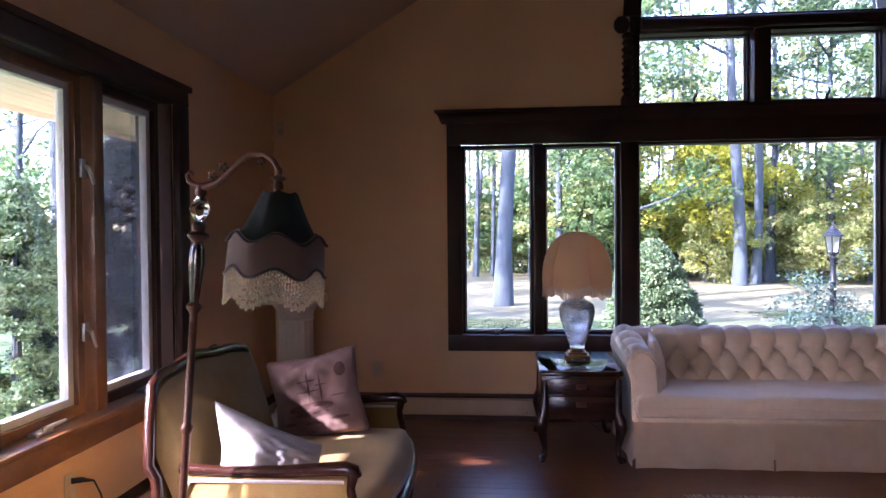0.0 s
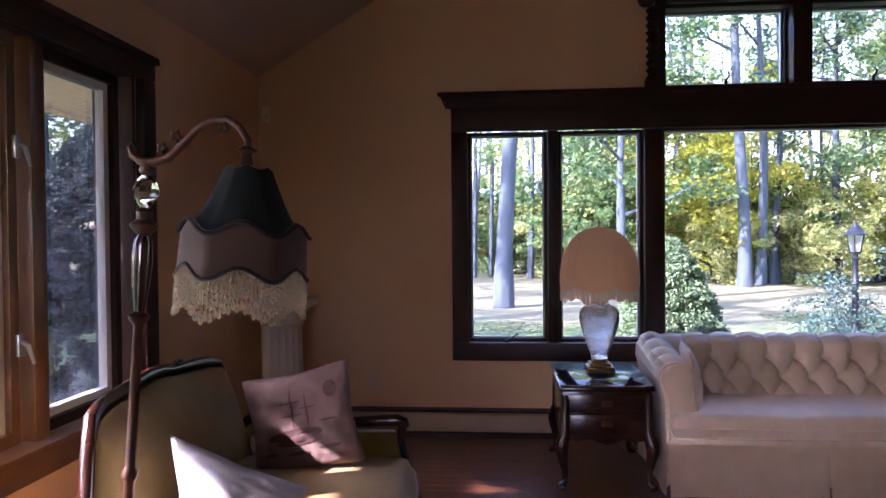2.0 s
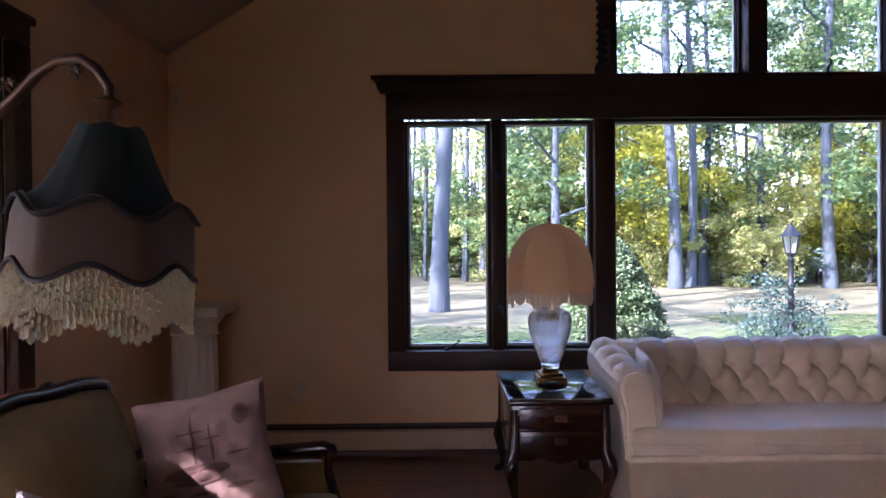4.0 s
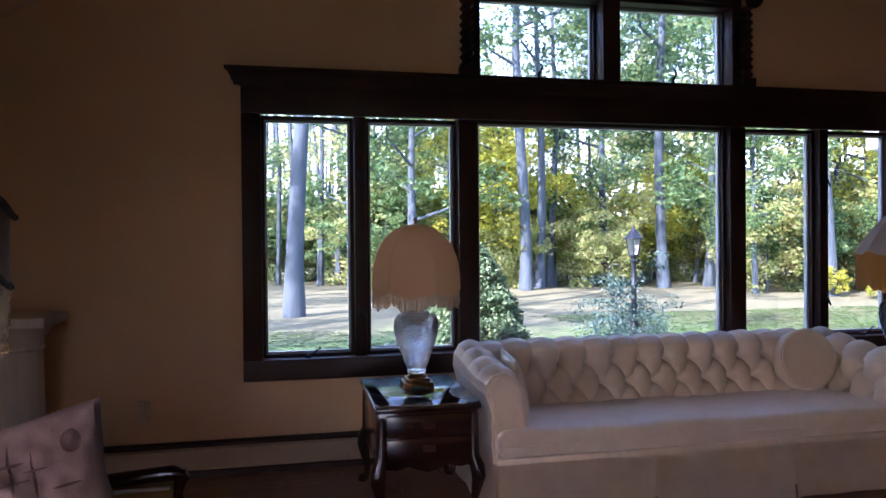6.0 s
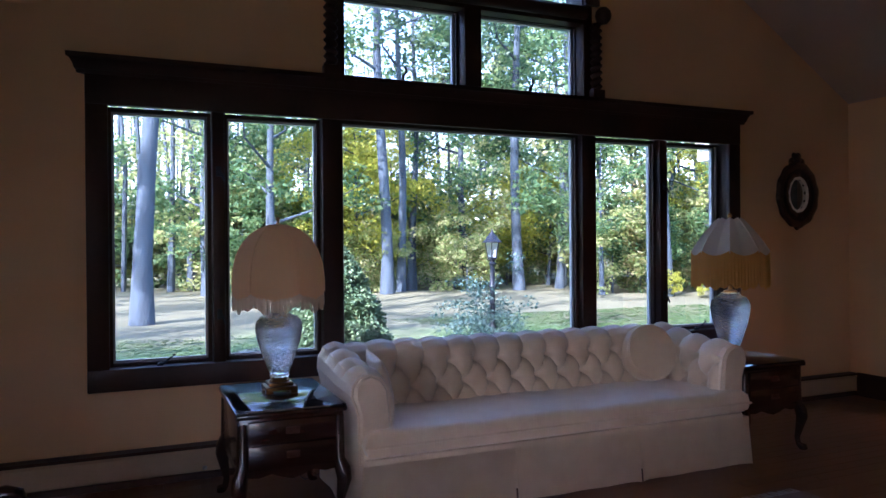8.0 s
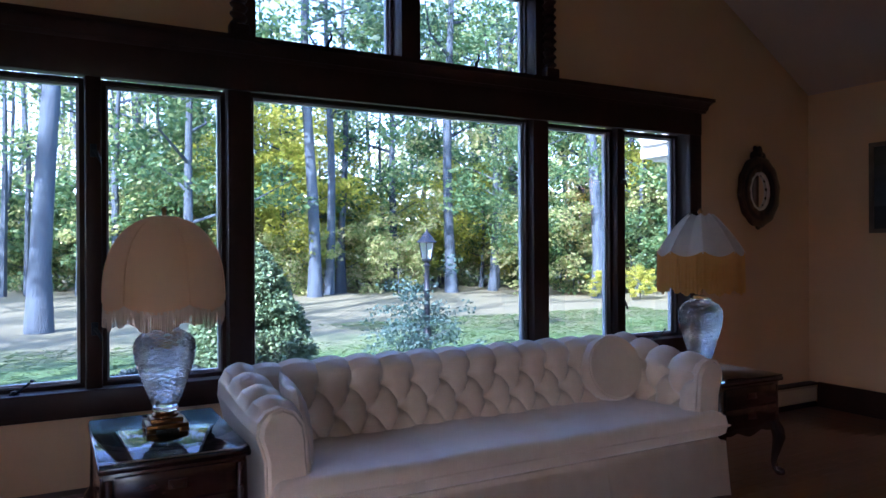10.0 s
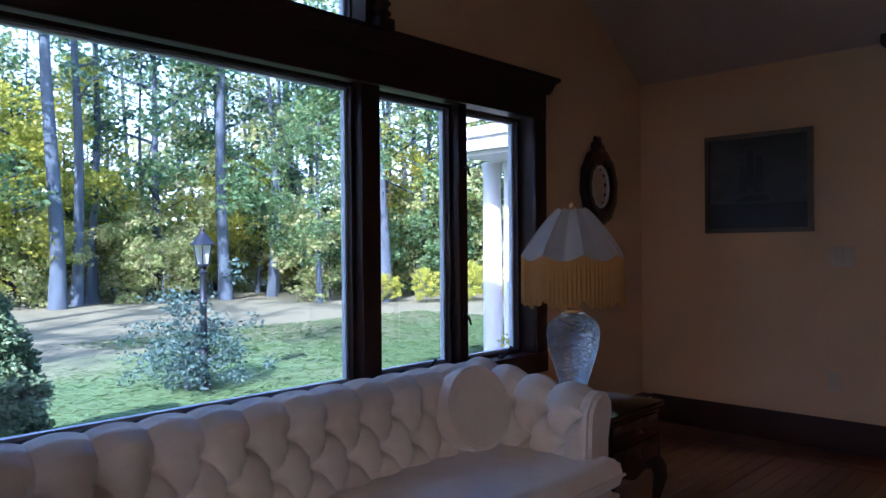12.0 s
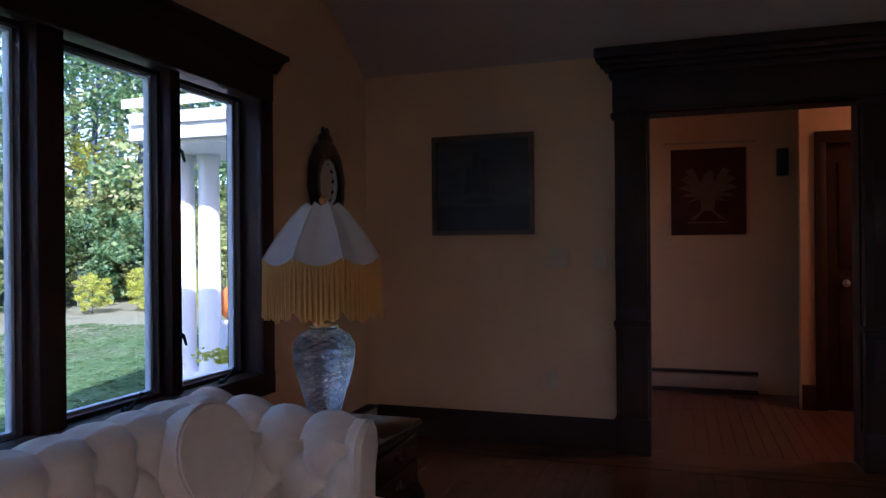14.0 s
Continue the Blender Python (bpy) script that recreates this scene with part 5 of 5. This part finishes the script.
def hexr(u):
    f = abs((u * 6) % 1 - 0.5) * 2
    return 0.92 + 0.08 * f ** 1.6, 0.5 - 0.5 * math.cos(math.pi * f)


def shade_sheet(z0, z1, r0, r1, wave0, wave1, power):
    def fn(u, v):
        k, f = hexr(u)
        r = (r0 + (r1 - r0) * (v ** power)) * k
        a = 2 * math.pi * u + 0.3
        z = z0 + (z1 - z0) * v + (wave0 * (1 - v) ** 2 + wave1 * v ** 4) * (1 - f) - (wave0 * 0.4) * (1 - v) ** 2
        return (SHX + r * math.cos(a), SHY + r * math.sin(a), z)
    return fn


bm = bmesh.new()
grid(bm, 72, 16, shade_sheet(1.362, 1.508, 0.150, 0.056, 0.03, 0.006, 0.62), True)
part("shade", bm, M["green_silk"], t, "dark green silk bell shade")
bm = bmesh.new()
grid(bm, 72, 6, shade_sheet(1.262, 1.359, 0.154, 0.148, 0.03, 0.03, 1.0), True)
part("shade_band", bm, M["tan_silk"], t, "brown silk band")
for z, r, w in ((1.363, 0.155, 0.03), (1.260, 0.156, 0.03)):
    bm = bmesh.new()
    pts = []
    for i in range(73):
        k, f = hexr(i / 72)
        a = 2 * math.pi * i / 72 + 0.3
        pts.append((SHX + r * k * math.cos(a), SHY + r * k * math.sin(a), z + w * (1 - f) - 0.4 * w))
    tube(bm, pts, 0.005, 6)
    part("braid", bm, M["braid"], t, "black braid edging")
bm = bmesh.new()
for i in range(96):
    k, f = hexr(i / 96)
    a = 2 * math.pi * i / 96 + 0.3
    x, y = SHX + 0.154 * k * math.cos(a), SHY + 0.154 * k * math.sin(a)
    z = 1.248 + 0.03 * (1 - f) + (0.006 if i % 2 else 0)
    for j, (h, r, gap) in enumerate(((0.02, 0.0035, 0.022), (0.02, 0.0035, 0.024), (0.012, 0.005, 0.014), (0.014, 0.0035, 0.016), (0.024, 0.0062, 0.0))):
        lathe(bm, [(0.001, h / 2), (r * (0.6 if j == 4 else 0.9), h * 0.3), (r, -h * 0.3), (0.001, -h / 2)], 6, (x, y, z - h / 2))
        z -= gap
part("bead_fringe", bm, M["bead"], t, "hanging pearl glass bead fringe")

# ---- settee ----
settee = thing("settee", pose(-0.35, -2.48, 0), "carved mahogany settee in worn olive velvet", "settee")
YA, YC = -3.01, -1.78


def crest(f):
    """Height of the back's rail along its width, f from 0 (camera side) to 1."""
    g = abs(2 * f - 1)
    return 0.862 - 0.055 * g ** 2 - 0.25 * smoothstep(0.84, 1.02, g) + 0.006 * math.cos(9 * g)


def back_x(f):
    g = abs(2 * f - 1)
    return -0.80 + 0.09 * g ** 2.5


pts = [(back_x(0) + 0.03, YA, 0.30), (back_x(0) + 0.01, YA, 0.52)] + [(back_x(f) - 0.02, YA + (YC - YA) * f, crest(f)) for f in np.linspace(0, 1, 25)] + [(back_x(1) + 0.01, YC, 0.52), (back_x(1) + 0.03, YC, 0.30)]
bm = bmesh.new()
tube(bm, pts, 0.024, 10)
part("back_frame", bm, M["mahogany"], settee, "carved mahogany crest rail")
bm = bmesh.new()


def back_pad(side):
    def fn(u, v):
        f = 0.02 + 0.96 * u
        z = 0.34 + (crest(f) - 0.36) * v
        puff = 0.075 * (math.sin(math.pi * min(1, max(0, v * 0.97 + 0.02))) * math.sin(math.pi * u)) ** 0.5
        x = back_x(f) + 0.12 * (1 - v) + (puff if side > 0 else -0.03)
        return (x, YA + (YC - YA) * f, z)
    return fn


grid(bm, 40, 26, back_pad(1))
grid(bm, 40, 10, back_pad(-1))
part("backrest", bm, M["olive"], settee)
bm = bmesh.new()


def settee_seat(top):
    def fn(u, v):
        y = YA + 0.04 + (YC - YA - 0.08) * u
        front = 0.13 + 0.07 * math.sin(math.pi * u) ** 0.7
        x = -0.66 + (front + 0.66) * v
        e = min(1, min(u, 1 - u) / 0.06, (1 - v) / 0.09)
        r = math.sqrt(max(0, 1 - (1 - e) ** 2))
        bulge = 0.03 * math.sin(math.pi * u) * math.sin(math.pi * min(1, v))
        return (x, y, 0.37 + (0.065 + bulge) * r if top else 0.37 - 0.05 * r)
    return fn


grid(bm, 48, 30, settee_seat(True))
grid(bm, 48, 30, settee_seat(False))
bmesh.ops.remove_doubles(bm, verts=bm.verts, dist=0.0005)
part("seat_cushion", bm, M["olive"], settee)
bm = bmesh.new()
tube(bm, [(0.13 + 0.07 * math.sin(math.pi * u) ** 0.7 + 0.002, YA + 0.04 + (YC - YA - 0.08) * u, 0.37) for u in np.linspace(0, 1, 30)], 0.007, 8)
part("piping", bm, M["linen"], settee, "pale piping along the seat edge")
bm = bmesh.new()
tube(bm, [(0.12 + 0.07 * math.sin(math.pi * u) ** 0.7, YA + 0.02 + (YC - YA - 0.04) * u, 0.295 + 0.012 * math.cos(u * 12.6)) for u in np.linspace(0, 1, 30)], 0.03, 10)
part("seat_rail", bm, M["mahogany"], settee)
for y, s in ((YA, -1), (YC, 1)):
    bm = bmesh.new()
    tube(bm, [(-0.60, y, 0.56), (-0.42, y, 0.55), (-0.2, y, 0.555), (-0.02, y, 0.567), (0.055, y, 0.57), (0.09, y, 0.56), (0.1, y, 0.54)], [0.02, 0.021, 0.022, 0.024, 0.026, 0.024, 0.018], 12)
    part("arm_rail", bm, M["mahogany"], settee)
    bm = bmesh.new()
    tube(bm, [(0.085, y, 0.555), (0.07, y, 0.50), (0.085, y, 0.44), (0.11, y, 0.36), (0.12, y, 0.28)], [0.022, 0.018, 0.018, 0.022, 0.03], 12)
    part("arm_post", bm, M["mahogany"], settee)
    bm = bmesh.new()
    grid(bm, 20, 12, lambda u, v, y=y: (-0.58 + 0.64 * u, y - 0.02 - 0.012 * math.sin(math.pi * u) * math.sin(math.pi * v), 0.31 + 0.225 * v))
    grid(bm, 20, 12, lambda u, v, y=y: (-0.58 + 0.64 * u, y + 0.02 + 0.012 * math.sin(math.pi * u) * math.sin(math.pi * v), 0.31 + 0.225 * v))
    part("arm_panel", bm, M["olive"], settee)
    bm = bmesh.new()
    tube(bm, [(-0.57, y - 0.028, 0.33), (-0.572, y - 0.028, 0.48), (-0.55, y - 0.028, 0.525), (-0.2, y - 0.03, 0.528), (0.05, y - 0.028, 0.53)], 0.006, 8)
    part("arm_piping", bm, M["linen"], settee, "pale piping on the arm panel")
    for x in (-0.6, 0.12):
        bm = bmesh.new()
        sx = 1 if x > 0 else -1
        tube(bm, [(x, y, 0.31), (x + sx * 0.015, y, 0.24), (x + sx * 0.01, y, 0.14), (x, y, 0.06), (x + sx * 0.012, y, 0.02), (x + sx * 0.018, y, 0.0)], [0.032, 0.034, 0.024, 0.016, 0.02, 0.018], 12)
        part("leg", bm, M["mahogany"], settee)
bm = bmesh.new()
for k in range(7):
    a = radians(-75 + 25 * k)
    tube(bm, [(-0.815, -2.2, 0.86), (-0.81, -2.2 + 0.035 * math.sin(a), 0.862 + 0.016 * math.cos(a)), (-0.805, -2.2 + 0.06 * math.sin(a), 0.862 + 0.024 * math.cos(a))], [0.012, 0.011, 0.004], 6)
part("crest_carving", bm, M["mahogany"], settee, "carved shell on the crest rail")
for ch in settee.children:
    ch.matrix_parent_inverse = base_of(settee).inverted()
settee.matrix_basis = pose(-0.39, -2.473, 0) @ Matrix.Diagonal((0.91, 0.9, 1.0, 1.0))

pillow("throw_pillow", pose(-0.345, -2.765, 0.43, -8, 0, 33), 0.40, 0.345, 0.16, M["linen"], "grey white throw pillow slumped in the settee corner", wrinkle=0.012, slump=0.62)
pl = pillow("throw_pillow", pose(-0.315, -2.125, 0.435, -10, -12, 2), 0.44, 0.40, 0.13, M["toile"], "faded rose printed pillow leaning in the settee corner", wrinkle=0.02)


def ink(x0, x1, z0, z1):
    """A printed patch lying on the pillow's front."""
    bm = bmesh.new()

    def fn(u, v):
        r = math.sqrt(u)
        an = v * 2 * math.pi
        x, z = (x0 + x1) / 2 + (x1 - x0) / 2 * r * math.cos(an), (z0 + z1) / 2 + (z1 - z0) / 2 * r * math.sin(an)
        a, b = x / 0.22, (z - 0.20) / 0.20
        puff = max(0.0, (1 - a * a) * (1 - b * b)) ** 0.42
        w = 0.02 * noise.noise((a * 2.6 + 0.44 * 9, b * 2.6, -2)) + 0.012 * noise.noise((a * 6, b * 6, -1))
        return (x, -(0.065 * puff + w * puff ** 0.5) - 0.0035, z)

    grid(bm, 5, 16, fn)
    return bm


for x0, x1, z0, z1 in ((-0.12, 0.09, 0.13, 0.175), (-0.10, 0.06, 0.112, 0.14), (-0.025, -0.015, 0.17, 0.33), (0.035, 0.043, 0.17, 0.30), (-0.07, 0.02, 0.27, 0.279), (-0.08, 0.03, 0.222, 0.231), (0.01, 0.075, 0.245, 0.252), (-0.16, -0.10, 0.085, 0.10), (-0.06, 0.02, 0.075, 0.09), (0.06, 0.15, 0.08, 0.096), (0.11, 0.165, 0.27, 0.335), (0.08, 0.15, 0.185, 0.193)):
    part("print_patch", ink(x0, x1, z0, z1), M["print"], pl, "faded brown printed ship motif")

# ---- pedestal ----
t = thing("pedestal", pose(-1.0, -0.3, 0), "cream plaster column pedestal in the corner", "pedestal")
part("plinth", boxes((-0.17, 0.17, -0.17, 0.17, 0, 0.1), bevel=0.01), M["plaster"], t)
bm = bmesh.new()
lathe(bm, [(0.15, 0.1), (0.155, 0.125), (0.14, 0.14), (0.13, 0.16), (0.125, 0.5), (0.118, 0.78)], 64, (0, 0, 0), 0.03, 16)
part("shaft", bm, M["plaster"], t)
bm = bmesh.new()
lathe(bm, [(0.12, 0.78), (0.135, 0.79), (0.125, 0.80), (0.13, 0.84), (0.16, 0.88), (0.175, 0.90)], 32)
part("capital", bm, M["plaster"], t)
part("top", boxes((-0.19, 0.19, -0.19, 0.19, 0.90, 0.955), bevel=0.01), M["plaster"], t)

# ---- wall hangings ----
t = thing("wall_mirror", pose(5.27, -0.0, 1.675), "small oval mirror in dark carved wooden frame", "mirror")
bm = bmesh.new()


def oval(u, v):
    a, b = 2 * math.pi * u, 2 * math.pi * v
    k = 1 + 0.08 * math.sin(12 * a)
    r = 0.07 * math.cos(b)
    return ((0.165 + r * k) * math.cos(a), -0.025 - 0.025 * math.sin(b), (0.2 + r * k) * math.sin(a))


grid(bm, 60, 12, oval, True)
bmesh.ops.remove_doubles(bm, verts=bm.verts, dist=0.0005)
part("frame", bm, M["mahogany"], t)
for x, z, r in ((0, 0.28, 0.06), (-0.055, 0.265, 0.035), (0.055, 0.265, 0.035), (0.02, 0.315, 0.03), (-0.03, 0.32, 0.025), (0, -0.255, 0.035)):
    bm = bmesh.new()
    lathe(bm, [(0, -r), (r * 0.7, -r * 0.7), (r, 0), (r * 0.7, r * 0.7), (0, r)], 12, (x, 0, z))
    for v in bm.verts:
        v.co.y = v.co.y * 0.4 - 0.018
    part("carving", bm, M["mahogany"], t, "carved leaf boss")
bm = bmesh.new()
lathe(bm, [(0, -0.002), (1.0, -0.002), (1.0, 0.002), (0, 0.002)], 40)
for v in bm.verts:
    v.co = Vector((v.co.x * 0.115, -0.016 + v.co.z, v.co.y * 0.15))
part("glass", bm, M["mirror"], t, "silvered mirror glass")
# Pale ring that stands in for the window's reflection in the mirror's bevel.
bm = bmesh.new()
grid(bm, 40, 8, lambda u, v: ((0.104 + 0.014 * math.cos(6.2832 * v)) * math.cos(6.2832 * u), -0.03 - 0.012 * math.sin(6.2832 * v), (0.138 + 0.014 * math.cos(6.2832 * v)) * math.sin(6.2832 * u)), True)
bmesh.ops.remove_doubles(bm, verts=bm.verts, dist=0.0005)
part("inner_rim", bm, M["plaster"], t, "pale ring standing for the bright reflection in the bevel")

M["sea"] = surface("dark_painted_sea", (0.006, 0.007, 0.009), (0.016, 0.018, 0.02), 14, 0.4, 0.2, 60)
M["clouds"] = surface("grey_painted_sky", (0.02, 0.022, 0.022), (0.07, 0.072, 0.07), 5, 0.4, 0.2, 60, stretch=(1, 1, 2.5))
M["frame_wood"] = surface("grey_brown_frame", (0.09, 0.06, 0.04), (0.17, 0.12, 0.08), 9, 0.5, 0.15, 60)
east = lambda u, v, w: (XR - w, u, v)
t = thing("painting", pose(XR, -0.84, 1.36), "framed dark seascape painting of a sailing ship", "painting")
part("frame", slab(rect(-1.187, -0.497, 1.355, 2.015), [rect(-1.157, -0.527, 1.385, 1.985)], 0.03, east), M["frame_wood"], t, world=True)
part("canvas_sky", boxes((XR - 0.014, XR - 0.008, -1.16, -0.524, 1.55, 1.988)), M["clouds"], t, "grey cloudy painted sky", world=True)
part("canvas_sea", boxes((XR - 0.014, XR - 0.008, -1.16, -0.524, 1.382, 1.55)), M["sea"], t, "nearly black painted sea", world=True)
for k, (y, z0, z1, w) in enumerate(((-0.80, 1.64, 1.90, 0.035), (-0.86, 1.62, 1.86, 0.035), (-0.75, 1.62, 1.80, 0.03), (-0.82, 1.56, 1.60, 0.13))):
    bm = slab([(y - w, z0), (y + w, z0), (y + w * 0.5, z1), (y - w * 0.6, z1)], [], 0.002, lambda u, v, q: (XR - 0.0145 - q, u, v))
    part("painted_ship", bm, M["sea"], t, world=True)
M["red_cloth"] = surface("dark_red_cloth", (0.06, 0.012, 0.009), (0.1, 0.02, 0.014), 8, 0.9, 0.3, 200)
M["emblem"] = surface("faded_embroidery", (0.13, 0.075, 0.05), (0.18, 0.11, 0.075), 20, 0.85, 0.3, 120)
t = thing("wall_hanging", pose(8.0, -2.31, 1.37), "dark red tapestry with pale eagle emblem on a rod", "tapestry")
hx = lambda d: 8.0 - d
part("cloth", boxes((hx(0.02), hx(0.006), -2.62, -2.005, 1.367, 2.12), bevel=0.003), M["red_cloth"], t, world=True)
bm = bmesh.new()
tube(bm, [(hx(0.02), -2.70, 2.165), (hx(0.02), -1.94, 2.175)], 0.008, 8)
part("rod", bm, M["heater"], t, world=True)
hp = lambda u, v, q: (hx(0.0245) - q, -2.31 + u, 1.74 + v)
part("emblem", slab([(-0.05, -0.16), (0.05, -0.16), (0.07, -0.02), (0.05, 0.12), (0.02, 0.17), (-0.03, 0.19), (-0.05, 0.16), (-0.05, 0.1), (-0.07, -0.02)], [], 0.003, hp), M["emblem"], t, "pale emblem body", world=True)
for s in (-1, 1):
    for k in range(5):
        a = radians(62 - 24 * k)
        l = 0.22 - 0.012 * k
        p = [(s * 0.045, 0.06 - 0.02 * k), (s * (0.045 + l * math.cos(a) * 0.75), 0.02 + l * math.sin(a)), (s * (0.06 + l * math.cos(a - 0.16) * 0.95), 0.02 + l * math.sin(a - 0.16) * 0.95), (s * 0.055, 0.02 - 0.02 * k)]
        part("emblem_feather", slab(p, [], 0.002 + 0.0005 * k, hp), M["emblem"], t, "pale embroidered feather", world=True)
    p = [(s * 0.02, -0.15), (s * 0.1, -0.235), (s * 0.15, -0.24), (s * 0.05, -0.16)]
    part("emblem_claw", slab(p, [], 0.0045, hp), M["emblem"], t, world=True)
part("emblem_base", slab(rect(-0.17, 0.17, -0.27, -0.255), [], 0.003, hp), M["emblem"], t, world=True)

t = thing("ceiling_light", pose(6.8, -4.3, 2.5), "small warm ceiling light in the hall", "lamp")
M["opal"] = surface("opal_glass", (0.8, 0.7, 0.55), (0.85, 0.75, 0.6), 4, 0.4, 0.0)
ob = M["opal"].node_tree.nodes["Principled BSDF"]
ob.inputs["Emission Color"].default_value, ob.inputs["Emission Strength"].default_value = (1.0, 0.5, 0.2, 1), 8.0
bm = bmesh.new()
lathe(bm, [(0.0, -0.11), (0.07, -0.10), (0.12, -0.06), (0.14, -0.02), (0.14, 0.0)], 24)
part("shade", bm, M["opal"], t, "opal glass bowl")
bm = bmesh.new()
lathe(bm, [(0.15, -0.015), (0.155, -0.005), (0.15, 0.0)], 24)
part("rim", bm, M["brass"], t)

# ---- rug and floor ----
t = thing("rug", pose(2.45, -3.0, 0), "dark patterned wool rug with pale border", "rug")
part("pile", boxes((1.56, 3.36, -4.5, -1.700, 0.0, 0.012), bevel=0.003), M["rug"], t, world=True)
part("border", slab(rect(1.46, 3.46, -4.6, -1.600), [rect(1.56, 3.36, -4.5, -1.700)], 0.012, lambda u, v, w: (u, v, 0.001 + w)), M["rug_border"], t, "pale rose border band", world=True)
bm = bmesh.new()
for k in range(150):
    x = 1.47 + 1.98 * k / 149
    tube(bm, [(x, -1.600, 0.007), (x + R.normal() * 0.005, -1.560, 0.004), (x + R.normal() * 0.01, -1.525, 0.003)], [0.003, 0.002, 0.002], 4)
part("fringe", bm, M["linen"], t, "short pale yarn fringe", world=True)

fl = thing("floor", pose(2.3, -4, 0), "reddish oak strip floor with dark inlay border", "floor", kind="structure")
part("subfloor", boxes((XL, 8.0, YB, 0.0, -0.3, -0.02)), M["inlay"], fl, world=True)
INLAY = (5.60, 5.66)
part("inlay_strip", boxes((INLAY[0] - 0.035, INLAY[0] - 0.015, YB, 0.0, -0.02, 0.0)), M["inlay"], fl, "thin dark inlay strip", world=True)
part("inlay_strip", boxes((INLAY[1] + 0.015, INLAY[1] + 0.035, YB, 0.0, -0.02, 0.0)), M["inlay"], fl, "thin dark inlay strip", world=True)
part("inlay_field", boxes((INLAY[0] - 0.0145, INLAY[1] + 0.0145, YB, 0.0, -0.02, 0.0)), M["floor"], fl, world=True)
part("edge_board", boxes((INLAY[1] + 0.0355, 6.0, YB, 0.0, -0.02, 0.0)), M["floor"], fl, world=True)
PW = 0.083


def board(bm, x0, x1, y):
    box(bm, x0 + 0.0008, x1 - 0.0008, y + 0.0008, y + PW - 0.0008, -0.02, 0.0, bevel=0.0012, segs=1)


shared = {}
rest, near = [], 0
rr = random.Random(5)
for j in range(int(-YB / PW)):
    y = -(j + 1) * PW
    spans = []
    x = XL - rr.random() * 0.9
    while x < INLAY[0] - 0.035:
        n = rr.choice((0.9, 1.2, 1.5))
        spans.append((max(x, XL), min(x + n, INLAY[0] - 0.0355)))
        x += n
    x = 6.0
    while x < 8.0:
        n = rr.choice((0.9, 1.2))
        spans.append((x, min(x + n, 8.0)))
        x += n
    for x0, x1 in spans:
        if x1 - x0 < 0.03:
            continue
        if y > -3.2 and near < 300 and (x1 < 1.4 or x0 > 3.2):
            key = round(x1 - x0, 4)
            if key not in shared:
                bm = bmesh.new()
                board(bm, 0, x1 - x0, 0)
                shared[key] = mesh_of("plank", bm, M["floor"], False)
            ob = new("plank", shared[key])
            ob.parent = fl
            ob.matrix_parent_inverse = base_of(fl).inverted()
            ob.matrix_basis = Matrix.Translation((x0, y, 0))
            near += 1
        else:
            rest.append((x0, x1, y))
vs, fs = [], []
for x0, x1, y in rest:
    k = len(vs)
    a, b, c, d = x0 + 0.0008, x1 - 0.0008, y + 0.0008, y + PW - 0.0008
    vs += [(a, c, -0.02), (b, c, -0.02), (b, d, -0.02), (a, d, -0.02), (a, c, 0), (b, c, 0), (b, d, 0), (a, d, 0)]
    fs += [[k + i for i in f] for f in ((4, 5, 6, 7), (0, 1, 5, 4), (1, 2, 6, 5), (2, 3, 7, 6), (3, 0, 4, 7))]
me = bpy.data.meshes.new("planks")
me.from_pydata(vs, [], fs)
me.materials.append(M["floor"])
ob = new("planks", me)
ob.parent = fl
ob.matrix_parent_inverse = base_of(fl).inverted()
tagged(ob, "reddish oak floor strips", kind="stuff")
